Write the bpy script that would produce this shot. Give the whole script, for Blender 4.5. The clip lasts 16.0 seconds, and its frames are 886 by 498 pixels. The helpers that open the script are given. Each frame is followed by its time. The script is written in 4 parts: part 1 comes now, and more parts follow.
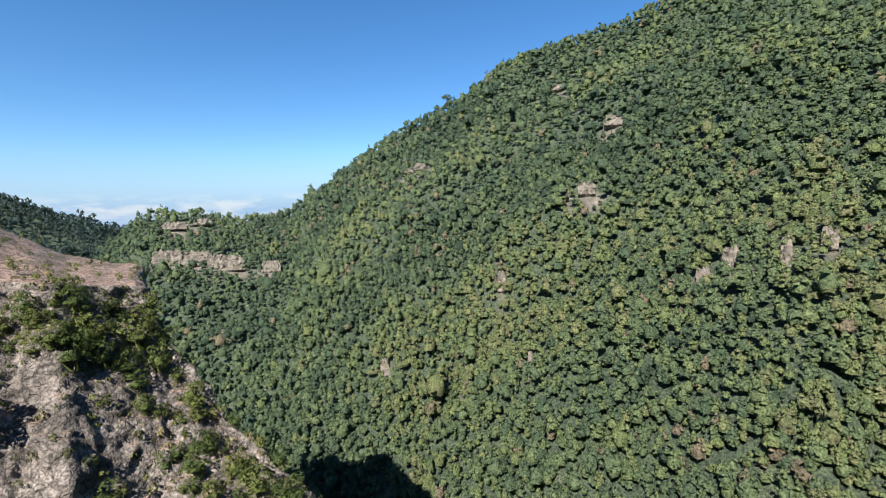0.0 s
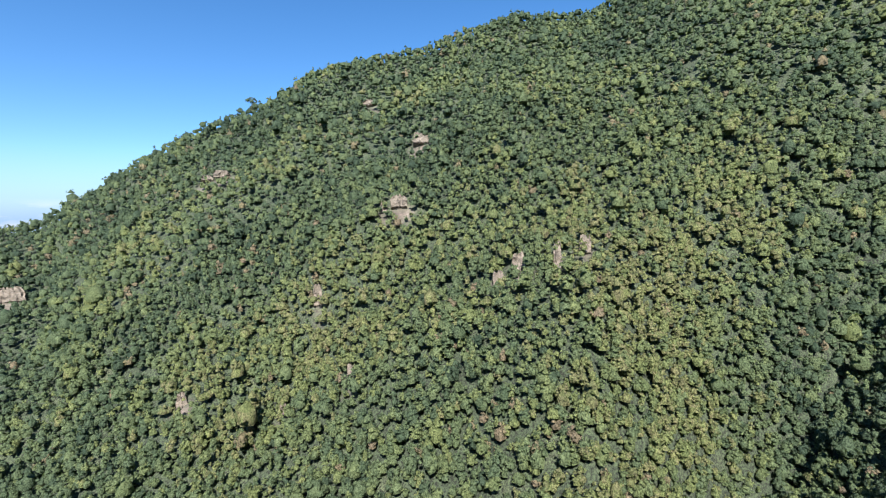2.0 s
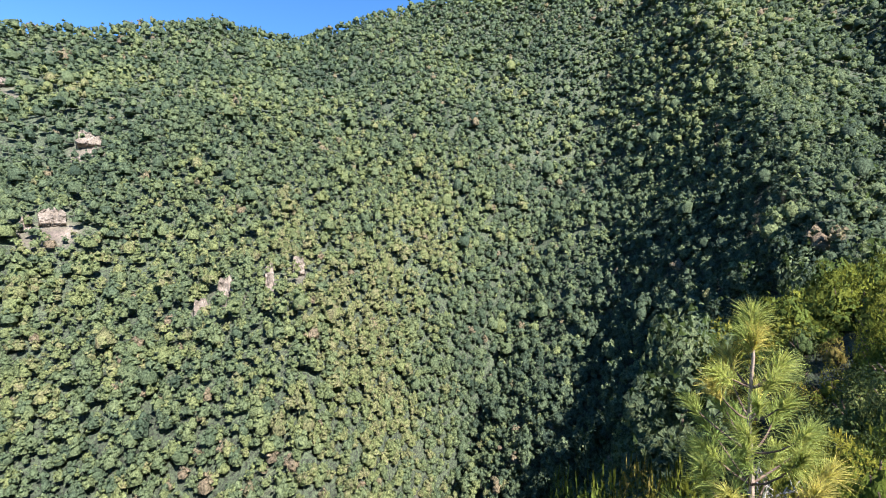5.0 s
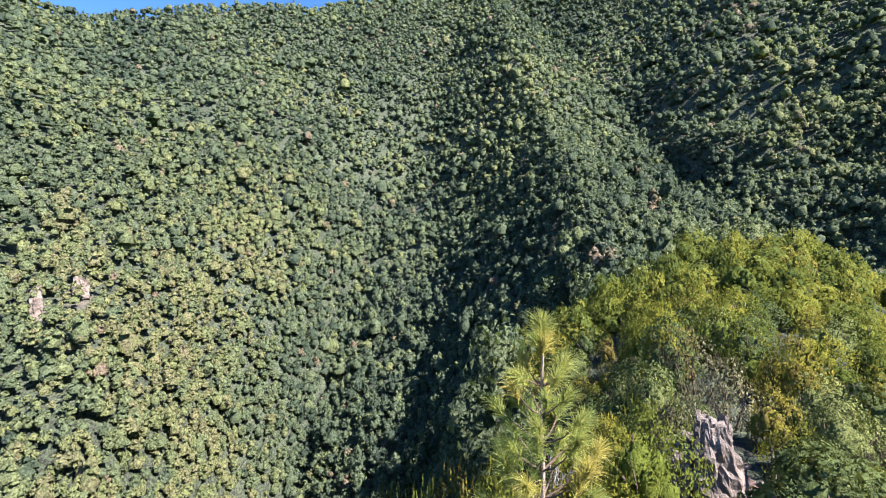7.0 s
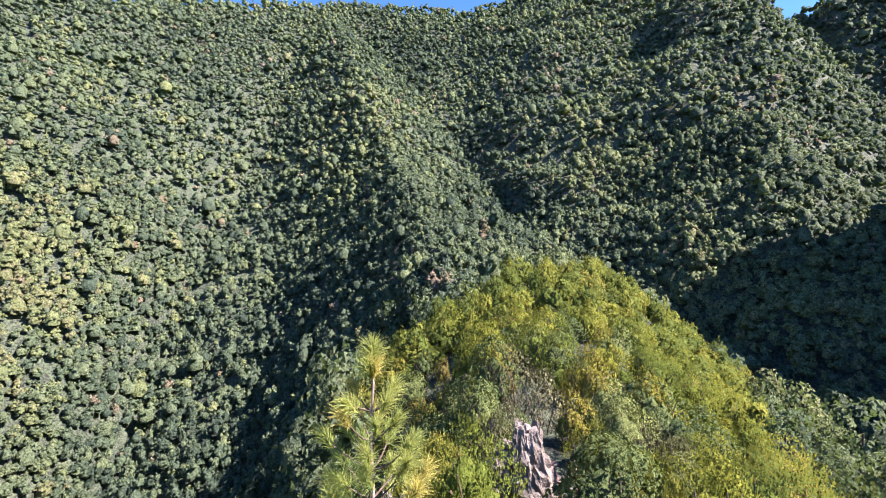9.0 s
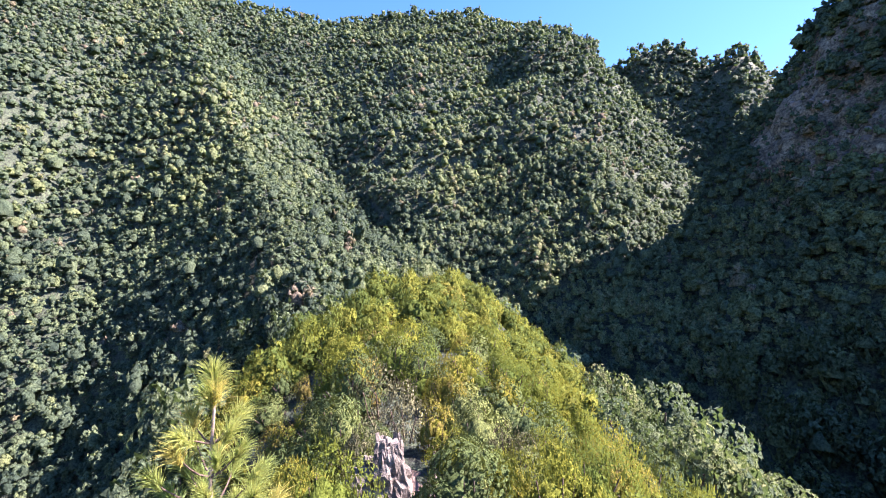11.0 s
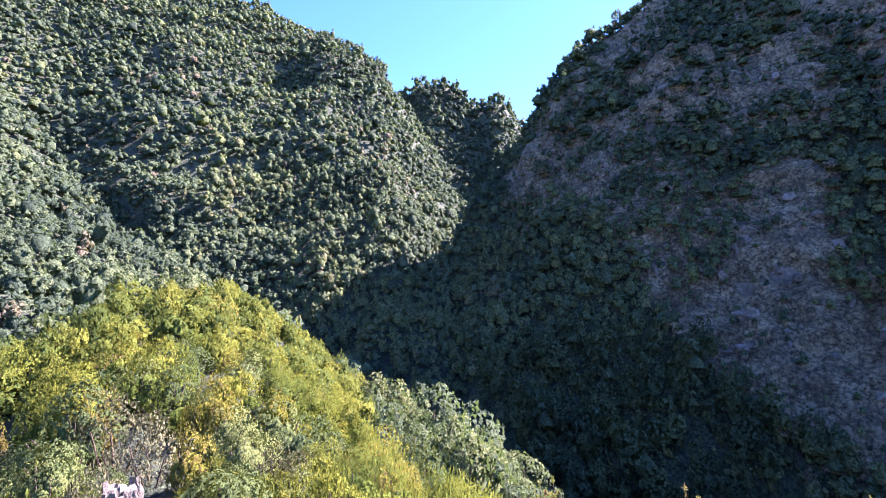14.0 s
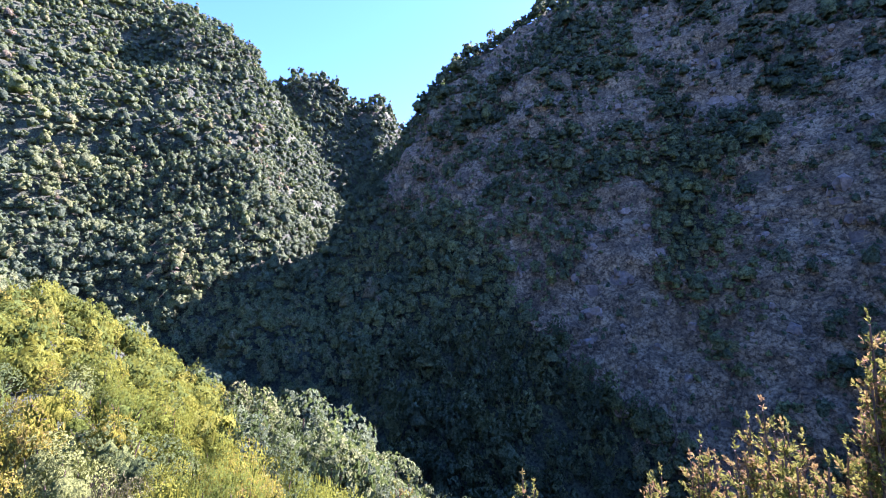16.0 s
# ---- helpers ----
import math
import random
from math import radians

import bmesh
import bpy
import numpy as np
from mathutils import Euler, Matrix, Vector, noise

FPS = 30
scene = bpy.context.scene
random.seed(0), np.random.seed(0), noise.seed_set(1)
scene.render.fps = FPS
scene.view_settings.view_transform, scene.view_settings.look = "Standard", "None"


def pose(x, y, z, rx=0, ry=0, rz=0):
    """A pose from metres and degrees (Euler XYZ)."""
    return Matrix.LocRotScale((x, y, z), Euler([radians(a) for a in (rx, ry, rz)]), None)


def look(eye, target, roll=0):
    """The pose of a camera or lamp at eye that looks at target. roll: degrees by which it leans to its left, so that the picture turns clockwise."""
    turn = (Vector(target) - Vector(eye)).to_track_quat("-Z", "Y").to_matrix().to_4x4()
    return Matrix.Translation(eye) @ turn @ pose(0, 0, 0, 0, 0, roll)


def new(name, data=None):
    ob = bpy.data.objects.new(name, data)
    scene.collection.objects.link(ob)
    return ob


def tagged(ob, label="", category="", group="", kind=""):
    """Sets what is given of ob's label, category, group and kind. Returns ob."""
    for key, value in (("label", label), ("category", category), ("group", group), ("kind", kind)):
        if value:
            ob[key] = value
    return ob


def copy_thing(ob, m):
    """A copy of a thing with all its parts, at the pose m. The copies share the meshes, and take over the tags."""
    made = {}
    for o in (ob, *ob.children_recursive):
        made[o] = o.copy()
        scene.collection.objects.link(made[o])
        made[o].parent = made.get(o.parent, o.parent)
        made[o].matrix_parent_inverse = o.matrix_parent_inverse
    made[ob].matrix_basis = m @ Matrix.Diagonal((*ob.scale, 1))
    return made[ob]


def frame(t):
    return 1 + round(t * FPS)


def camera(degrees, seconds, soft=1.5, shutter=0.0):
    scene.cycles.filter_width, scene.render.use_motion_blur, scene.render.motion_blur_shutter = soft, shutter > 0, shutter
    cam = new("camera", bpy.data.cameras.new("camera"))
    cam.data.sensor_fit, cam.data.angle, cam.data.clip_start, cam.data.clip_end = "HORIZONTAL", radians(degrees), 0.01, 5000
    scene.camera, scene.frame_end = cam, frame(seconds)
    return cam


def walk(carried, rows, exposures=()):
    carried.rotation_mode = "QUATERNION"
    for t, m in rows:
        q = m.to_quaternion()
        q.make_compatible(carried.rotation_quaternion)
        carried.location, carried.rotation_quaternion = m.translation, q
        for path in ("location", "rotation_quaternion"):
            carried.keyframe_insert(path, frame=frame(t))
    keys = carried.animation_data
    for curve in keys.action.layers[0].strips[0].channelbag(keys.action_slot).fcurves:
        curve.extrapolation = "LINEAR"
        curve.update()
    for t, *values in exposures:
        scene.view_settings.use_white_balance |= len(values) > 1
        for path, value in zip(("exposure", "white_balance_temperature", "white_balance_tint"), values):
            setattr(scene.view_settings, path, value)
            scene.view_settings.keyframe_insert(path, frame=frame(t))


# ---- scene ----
# ---- camera: one turn on the spot, held at arm's length ----
cam = camera(89.07, 16.0, soft=1.0)
ARM = 0.45
ROWS = [
    (0.0, -0.07, -4.86, 1.71),
    (0.5, -5.56, -4.77, 1.85),
    (1.0, -11.09, -4.69, 1.94),
    (1.5, -17.33, -4.4, 1.73),
    (2.0, -23.19, -4.08, 1.65),
    (2.5, -29.57, -3.77, 1.4),
    (3.0, -35.06, -3.39, 1.33),
    (3.5, -40.87, -3.08, 1.28),
    (4.0, -48.23, -2.8, 1.19),
    (4.2, -50.46, -2.66, 1.17),
    (6.3, -71.51, -1.15, 0.39),
    (6.5, -73.7, -0.89, 0.29),
    (7.0, -79.34, -0.17, 0.35),
    (7.5, -84.97, 0.48, 0.27),
    (8.0, -89.83, 1.28, 0.25),
    (8.5, -94.44, 2.16, 0.28),
    (9.0, -99.17, 2.82, 0.33),
    (9.2, -100.61, 3.05, 0.38),
    (11.3, -119.02, 4.31, 1.67),
    (11.5, -120.97, 4.4, 1.85),
    (12.0, -125.08, 4.51, 1.97),
    (12.5, -130.63, 4.6, 2.07),
    (13.0, -134.38, 4.71, 1.93),
    (13.5, -138.38, 4.81, 1.77),
    (14.0, -142.83, 4.85, 1.76),
    (14.5, -146.23, 4.96, 1.65),
    (15.0, -149.95, 4.93, 1.68),
    (15.5, -154.19, 4.81, 1.72),
    (16.0, -158.34, 4.59, 1.81),
]
EXPOSURES = [(0.0, 1.15, 6500, 10), (2.0, 1.35, 6480, 12), (4.0, 1.75, 6450, 15), (7.0, 2.05, 6450, 26), (9.0, 2.3, 6500, 33), (12.5, 2.8, 6320, 43), (16.0, 2.95, 6050, 51)]
walk(cam, [(t, pose(-ARM * math.sin(radians(y)), ARM * math.cos(radians(y)), 0, 90 + p, r, y)) for t, y, p, r in ROWS], EXPOSURES)

# ---- sky and sun ----
SUN_AZ, SUN_EL = 203.0, 44.0
world = bpy.data.worlds.new("sky")
scene.world = world
world.use_nodes = True
wn = world.node_tree
sky = wn.nodes.new("ShaderNodeTexSky")
sky.sky_type, sky.sun_disc = "NISHITA", False
sky.sun_elevation, sky.sun_rotation = radians(SUN_EL), radians(SUN_AZ)
sky.air_density, sky.dust_density, sky.ozone_density, sky.altitude = 1.0, 0.15, 5.0, 500
vivid = wn.nodes.new("ShaderNodeHueSaturation")
vivid.inputs["Saturation"].default_value = 1.2
wn.links.new(sky.outputs[0], vivid.inputs["Color"])
wn.links.new(vivid.outputs[0], wn.nodes["Background"].inputs[0])
wn.nodes["Background"].inputs[1].default_value = 0.078

sun_data = bpy.data.lights.new("sun", "SUN")
sun_data.energy, sun_data.angle, sun_data.color = 5.0, radians(0.5), (1.0, 0.95, 0.86)
sun = new("sun", sun_data)
TO_SUN = Vector((math.sin(radians(SUN_AZ)) * math.cos(radians(SUN_EL)), math.cos(radians(SUN_AZ)) * math.cos(radians(SUN_EL)), math.sin(radians(SUN_EL))))
sun.matrix_world = look(TO_SUN * 50, (0, 0, 0))

# ---- materials ----
def nodes_of(name):
    m = bpy.data.materials.new(name)
    m.use_nodes = True
    n = m.node_tree
    return m, n, n.nodes["Principled BSDF"]


def ramp(n, source, stops):
    r = n.nodes.new("ShaderNodeValToRGB")
    while len(r.color_ramp.elements) < len(stops):
        r.color_ramp.elements.new(0.5)
    for e, (p, c) in zip(r.color_ramp.elements, stops):
        e.position, e.color = p, (*c, 1)
    n.links.new(source, r.inputs[0])
    return r.outputs[0]


def noise_of(n, scale, detail=4.0, rough=0.6, coords="Object"):
    tc = n.nodes.new("ShaderNodeTexCoord") if coords != "World" else n.nodes.new("ShaderNodeNewGeometry")
    t = n.nodes.new("ShaderNodeTexNoise")
    t.inputs["Scale"].default_value, t.inputs["Detail"].default_value, t.inputs["Roughness"].default_value = scale, detail, rough
    n.links.new(tc.outputs["Position" if coords == "World" else coords], t.inputs["Vector"])
    return t.outputs["Fac"]


def mixed(n, fac, a, b, mode="MIX"):
    m = n.nodes.new("ShaderNodeMix")
    m.data_type, m.blend_type = "RGBA", mode
    for socket, value in ((m.inputs[0], fac), (m.inputs[6], a), (m.inputs[7], b)):
        if isinstance(value, (int, float)):
            socket.default_value = value
        elif isinstance(value, tuple):
            socket.default_value = (*value, 1)
        else:
            n.links.new(value, socket)
    return m.outputs[2]


def bump(n, b, height, strength, distance):
    k = n.nodes.new("ShaderNodeBump")
    k.inputs["Strength"].default_value, k.inputs["Distance"].default_value = strength, distance
    n.links.new(height, k.inputs["Height"])
    n.links.new(k.outputs[0], b.inputs["Normal"])


def foliage(name, stops, attr="tint", glow=0.3, rough=0.7, through_color=(0.25, 0.32, 0.06), scale=0.9, spec=0.04, low=0.0, high=1.0, speck=None, vary=0.14, gap_shade=0.5, light=1.6):
    """Leaves: a colour by the plant's own tint, varied leaf by leaf, letting some light through; shade between clumps
    is put into the colour.
    """
    m, n, b = nodes_of(name)
    if attr == "object":
        mr = n.nodes.new("ShaderNodeMapRange")
        mr.inputs["To Min"].default_value, mr.inputs["To Max"].default_value = low, high
        n.links.new(n.nodes.new("ShaderNodeObjectInfo").outputs["Random"], mr.inputs[0])
        src = mr.outputs[0]
    else:
        a = n.nodes.new("ShaderNodeAttribute")
        a.attribute_name = attr
        src = a.outputs["Fac"]
    isl = n.nodes.new("ShaderNodeNewGeometry").outputs["Random Per Island"]
    add = n.nodes.new("ShaderNodeMath")
    add.operation = "MULTIPLY_ADD"
    n.links.new(isl, add.inputs[0])
    add.inputs[1].default_value = vary
    n.links.new(src, add.inputs[2])
    col = ramp(n, add.outputs[0], stops)
    col = mixed(n, 1.0, col, ramp(n, noise_of(n, scale, 3.0, 0.6, "World"), [(0.3, (0.72, 0.75, 0.7)), (0.7, (1.25, 1.2, 1.1))]), "MULTIPLY")
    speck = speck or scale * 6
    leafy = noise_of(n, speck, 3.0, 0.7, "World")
    # Hollows of the leafy noise darkened, crests lightened: shade between leaf clumps painted in.
    col = mixed(n, 1.0, col, ramp(n, leafy, [(0.36, (gap_shade * 0.96, gap_shade, gap_shade)), (0.5, (1.0, 1.0, 1.0)), (0.64, (light, light, light * 0.92))]), "MULTIPLY")
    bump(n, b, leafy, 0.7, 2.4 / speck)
    n.links.new(col, b.inputs["Base Color"])
    b.inputs["Roughness"].default_value = rough
    b.inputs["Specular IOR Level"].default_value = spec
    tr = n.nodes.new("ShaderNodeBsdfTranslucent")
    tint = mixed(n, 0.45, col, through_color)
    n.links.new(tint, tr.inputs[0])
    mx = n.nodes.new("ShaderNodeMixShader")
    mx.inputs[0].default_value = glow
    n.links.new(b.outputs[0], mx.inputs[1])
    n.links.new(tr.outputs[0], mx.inputs[2])
    n.links.new(mx.outputs[0], n.nodes["Material Output"].inputs[0])
    return m


def rock(name, stops, scale=0.35, relief=0.5):
    m, n, b = nodes_of(name)
    col = ramp(n, noise_of(n, scale, 8.0, 0.65, "World"), stops)
    fine = noise_of(n, scale * 9, 6.0, 0.7, "World")
    col = mixed(n, 0.55, col, mixed(n, 1.0, col, ramp(n, fine, [(0.35, (0.35, 0.33, 0.32)), (0.62, (1.5, 1.45, 1.4))]), "MULTIPLY"))
    n.links.new(col, b.inputs["Base Color"])
    b.inputs["Roughness"].default_value = 0.92
    bump(n, b, fine, 0.8, relief)
    return m


LAUREL_TONES = [(0.0, (0.038, 0.06, 0.048)), (0.3, (0.07, 0.102, 0.069)), (0.55, (0.103, 0.139, 0.081)), (0.78, (0.14, 0.17, 0.08)), (0.9, (0.16, 0.142, 0.1)), (1.0, (0.17, 0.14, 0.11))]
LAUREL = foliage("laurel_leaves", LAUREL_TONES, glow=0.22, through_color=(0.2, 0.34, 0.07), scale=0.35, speck=2.1, vary=0.08, gap_shade=0.33, light=1.6)
LAUREL_TREE = foliage("laurel_tree_leaves", LAUREL_TONES, attr="object", glow=0.22, through_color=(0.2, 0.34, 0.07), low=0.25, high=0.78, scale=0.7, speck=4.5, vary=0.06, gap_shade=0.45, light=1.5)
# The bluish cast of distance haze is put into these dark leaves' colour.
HAZY_WOOD = foliage("hazy_wood_leaves", [(0.0, (0.03, 0.05, 0.055)), (1.0, (0.06, 0.09, 0.085))], glow=0.1, scale=0.05, speck=0.4)
SHRUB = foliage("shrub_leaves", [(0.0, (0.035, 0.058, 0.028)), (0.5, (0.075, 0.108, 0.042)), (1.0, (0.13, 0.16, 0.06))], attr="object", glow=0.14, rough=0.55, scale=4.0)
GREY_SHRUB = foliage("grey_shrub_leaves", [(0.0, (0.085, 0.095, 0.055)), (1.0, (0.165, 0.17, 0.105))], attr="object", glow=0.12, through_color=(0.4, 0.38, 0.2), scale=4.0)
TIPS = foliage("heather_tips", [(0.0, (0.12, 0.16, 0.05)), (0.5, (0.22, 0.24, 0.07)), (0.8, (0.30, 0.21, 0.12)), (1.0, (0.34, 0.19, 0.13))], glow=0.25, through_color=(0.36, 0.36, 0.08), scale=12.0)
HEATHER = foliage("heather_leaves", [(0.0, (0.06, 0.098, 0.026)), (0.35, (0.108, 0.15, 0.031)), (0.65, (0.16, 0.188, 0.034)), (0.9, (0.21, 0.208, 0.037)), (1.0, (0.185, 0.155, 0.055))], attr="object", glow=0.3, through_color=(0.28, 0.31, 0.045), scale=3.0, gap_shade=0.7, light=1.25)
PINE = foliage("pine_needles", [(0.0, (0.2, 0.31, 0.11)), (0.6, (0.34, 0.42, 0.14)), (1.0, (0.56, 0.5, 0.17))], attr="object", glow=0.5, through_color=(0.55, 0.52, 0.12), scale=6.0)
BASALT = rock("basalt_rock", [(0.3, (0.08, 0.068, 0.06)), (0.5, (0.20, 0.17, 0.15)), (0.72, (0.32, 0.28, 0.245))], 0.12, 0.6)
PALE_ROCK = rock("pale_rock", [(0.3, (0.06, 0.053, 0.043)), (0.5, (0.165, 0.145, 0.12)), (0.72, (0.28, 0.245, 0.205))], 0.45, 0.4)


def soil_material():
    m, n, b = nodes_of("forest_floor")
    col = ramp(n, noise_of(n, 0.08, 8.0, 0.6, "World"), [(0.3, (0.028, 0.04, 0.026)), (0.55, (0.05, 0.068, 0.042)), (0.8, (0.078, 0.09, 0.055))])
    a = n.nodes.new("ShaderNodeAttribute")
    a.attribute_name = "bare"
    bare = ramp(n, noise_of(n, 0.14, 9.0, 0.65, "World"), [(0.3, (0.07, 0.06, 0.052)), (0.5, (0.18, 0.152, 0.132)), (0.7, (0.29, 0.25, 0.22))])
    fine = noise_of(n, 1.3, 7.0, 0.7, "World")
    bare = mixed(n, 0.6, bare, mixed(n, 1.0, bare, ramp(n, fine, [(0.35, (0.4, 0.38, 0.36)), (0.62, (1.4, 1.35, 1.3))]), "MULTIPLY"))
    # Near-black and bright specks painted on the floor, as shaded gaps in foliage.
    leaf_gaps = noise_of(n, 1.6, 4.0, 0.75, "World")
    col = mixed(n, 1.0, col, ramp(n, leaf_gaps, [(0.4, (0.25, 0.25, 0.25)), (0.5, (1.0, 1.0, 1.0)), (0.62, (1.7, 1.8, 1.5))]), "MULTIPLY")
    n.links.new(mixed(n, a.outputs["Fac"], col, bare), b.inputs["Base Color"])
    b.inputs["Roughness"].default_value = 0.95
    bump(n, b, fine, 0.9, 0.8)
    return m


SOIL = soil_material()


def bark(name, a, b_, scale):
    m, n, b = nodes_of(name)
    f = noise_of(n, scale, 6.0, 0.7)
    n.links.new(ramp(n, f, [(0.3, a), (0.7, b_)]), b.inputs["Base Color"])
    b.inputs["Roughness"].default_value = 0.9
    bump(n, b, f, 0.7, 0.02)
    return m


BARK = bark("brown_bark", (0.05, 0.035, 0.025), (0.17, 0.12, 0.09), 14)
PALE_WOOD = bark("bleached_wood", (0.3, 0.27, 0.23), (0.6, 0.56, 0.5), 10)
POST_WOOD = bark("weathered_post_wood", (0.07, 0.055, 0.045), (0.19, 0.16, 0.13), 9)
PATH_SOIL = rock("path_soil", [(0.25, (0.09, 0.06, 0.048)), (0.5, (0.17, 0.115, 0.09)), (0.8, (0.26, 0.19, 0.15))], 1.6, 0.05)
CRAG = rock("crag_rock", [(0.3, (0.06, 0.052, 0.044)), (0.5, (0.155, 0.138, 0.118)), (0.7, (0.25, 0.228, 0.2))], 3.5, 0.04)

# ---- the lie of the land: azimuth in degrees clockwise from +y, elevation of the crest, metres ----
CANOPY = 4.6


def lattice(ix, iy, seed):
    h = (ix * 374761393 + iy * 668265263 + seed * 974634977) & 0xFFFFFFFF
    h = ((h ^ (h >> 13)) * 1274126177) & 0xFFFFFFFF
    return ((h ^ (h >> 16)) & 0xFFFF) / 65535.0


def wave(x, y, size, seed=0):
    """Smooth noise from -1 to 1 over a plan, size metres from hill to hill."""
    x, y = np.asarray(x, float) / size, np.asarray(y, float) / size
    ix, iy = np.floor(x).astype(np.int64), np.floor(y).astype(np.int64)
    u, v = x - ix, y - iy
    u, v = u * u * (3 - 2 * u), v * v * (3 - 2 * v)
    a, b = lattice(ix, iy, seed), lattice(ix + 1, iy, seed)
    c, d = lattice(ix, iy + 1, seed), lattice(ix + 1, iy + 1, seed)
    return 2 * ((a * (1 - u) + b * u) * (1 - v) + (c * (1 - u) + d * u) * v) - 1


def wave3(x, y, z, size, seed=0):
    """The same in space."""
    x, y, z = x / size, y / size, z / size
    k = np.floor(z).astype(np.int64)
    w = z - k
    w = w * w * (3 - 2 * w)
    lo, hi = np.zeros(x.shape), np.zeros(x.shape)
    ix, iy = np.floor(x).astype(np.int64), np.floor(y).astype(np.int64)
    u, v = x - ix, y - iy
    u, v = u * u * (3 - 2 * u), v * v * (3 - 2 * v)
    for i, j, f in ((0, 0, (1 - u) * (1 - v)), (1, 0, u * (1 - v)), (0, 1, (1 - u) * v), (1, 1, u * v)):
        lo += f * lattice(ix + i + 131 * k, iy + j + 57 * k, seed)
        hi += f * lattice(ix + i + 131 * (k + 1), iy + j + 57 * (k + 1), seed)
    return 2 * (lo * (1 - w) + hi * w) - 1


def blocks3(x, y, z, size, seed=0):
    """Broken blocks in space: one value from 0 to 1 for each skewed cell."""
    w = 0.45 * size
    u = (x + w * wave3(x, y, z, size * 1.3, seed) + 0.3 * z) / size
    v = (y + w * wave3(x, y, z, size * 1.3, seed + 1) - 0.25 * x) / size
    t = (z + 0.7 * w * wave3(x, y, z, size * 1.3, seed + 2) + 0.2 * y) / (0.7 * size)
    iu, iv, it = (np.floor(q).astype(np.int64) for q in (u, v, t))
    return lattice(iu + 131 * it, iv + 57 * it, seed + 3)


def slope_face(az, r, rows, power, back, side=1.2, fore=0.5):
    """A mountainside seen from below: rows of azimuth, crest elevation, crest distance, foot distance, foot height."""
    k = np.array(rows, float)
    el, rc, rf, zf = (np.interp(az, k[:, 0], k[:, i]) for i in (1, 2, 3, 4))
    zc = rc * np.tan(np.radians(el)) - CANOPY
    u = np.clip((r - rf) / (rc - rf), 0, 1)
    z = zf + (zc - zf) * u ** power
    z = z - np.maximum(r - rc, 0) * back - np.maximum(rf - r, 0) * fore
    out = np.maximum(k[0, 0] - az, 0) + np.maximum(az - k[-1, 0], 0)
    return z - np.radians(np.minimum(out, 60)) * r * side


def crest(x, y, pts, left, right, flat=0.0, flat_right=None, reach=1e6, bend=1e6, low=0.0):
    """A ridge along points (azimuth, distance, height), falling to its left and right, seen along the ridge; past bend metres the left side falls by low."""
    p = np.array([(r * math.sin(radians(a)), r * math.cos(radians(a)), z) for a, r, z in pts])
    best, nearest = np.full(np.shape(x), -1e9), np.full(np.shape(x), 1e9)
    fr = flat if flat_right is None else flat_right
    for a, b in zip(p[:-1], p[1:]):
        d = b - a
        ll = d[0] ** 2 + d[1] ** 2
        s = np.clip(((x - a[0]) * d[0] + (y - a[1]) * d[1]) / ll, 0, 1)
        dx, dy = x - a[0] - s * d[0], y - a[1] - s * d[1]
        side = d[0] * dy - d[1] * dx
        dist = np.hypot(dx, dy)
        drop = np.where(side > 0, np.clip(dist - flat, 0, bend) * left + np.maximum(dist - flat - bend, 0) * low, np.maximum(dist - fr, 0) * right)
        z = a[2] + s * d[2] - drop - np.maximum(dist - reach, 0) * 1.6
        best = np.where(dist < nearest, z, best)
        nearest = np.minimum(dist, nearest)
    return best


MAIN = [(-75, -6, 520, 200, -135), (-50, -5.5, 500, 185, -130), (-38, -4.5, 485, 172, -119), (-36.3, -2.8, 480, 170, -118), (-33.7, 0.2, 475, 167, -116),
        (-29, 0.9, 470, 160, -110), (-19, 0.5, 450, 140, -102), (-11, 5.6, 430, 125, -95), (-5.6, 9.2, 415, 115, -92), (1, 13.2, 400, 105, -90),
        (5, 15.8, 390, 100, -88), (13, 18.1, 385, 95, -85), (24, 21.1, 390, 90, -82), (33, 22.6, 395, 84, -78), (41, 22.5, 400, 80, -75),
        (50, 24.8, 410, 108, -72), (61, 27.4, 430, 150, -66), (70, 29, 450, 205, -45), (74, 29.6, 458, 235, -22), (78, 30.2, 465, 285, 30), (86, 31, 470, 400, 185), (90, 31.2, 470, 430, 215)]
BASIN = [(89, 31.1, 470, 420, 205), (95, 31.2, 465, 345, 128), (103, 30.8, 455, 285, 80), (110, 31.4, 450, 225, 40), (113.5, 32.3, 450, 200, 15), (121, 31.2, 430, 170, -15),
         (125, 30.4, 420, 155, -24), (128.6, 31, 405, 148, -24), (133, 29.2, 380, 150, -20), (135.5, 27, 360, 158, -8), (137, 24.5, 350, 170, 2)]
FAR_PEAK = [(132, 22, 420, 312, 20), (138.6, 24.2, 412, 310, 20), (142, 25.5, 405, 305, 22), (145, 24.4, 408, 300, 18), (148.5, 22.8, 412, 312, 24), (151, 22.8, 402, 296, 16),
            (154, 19.7, 410, 305, 20), (170, 16, 430, 320, 20)]
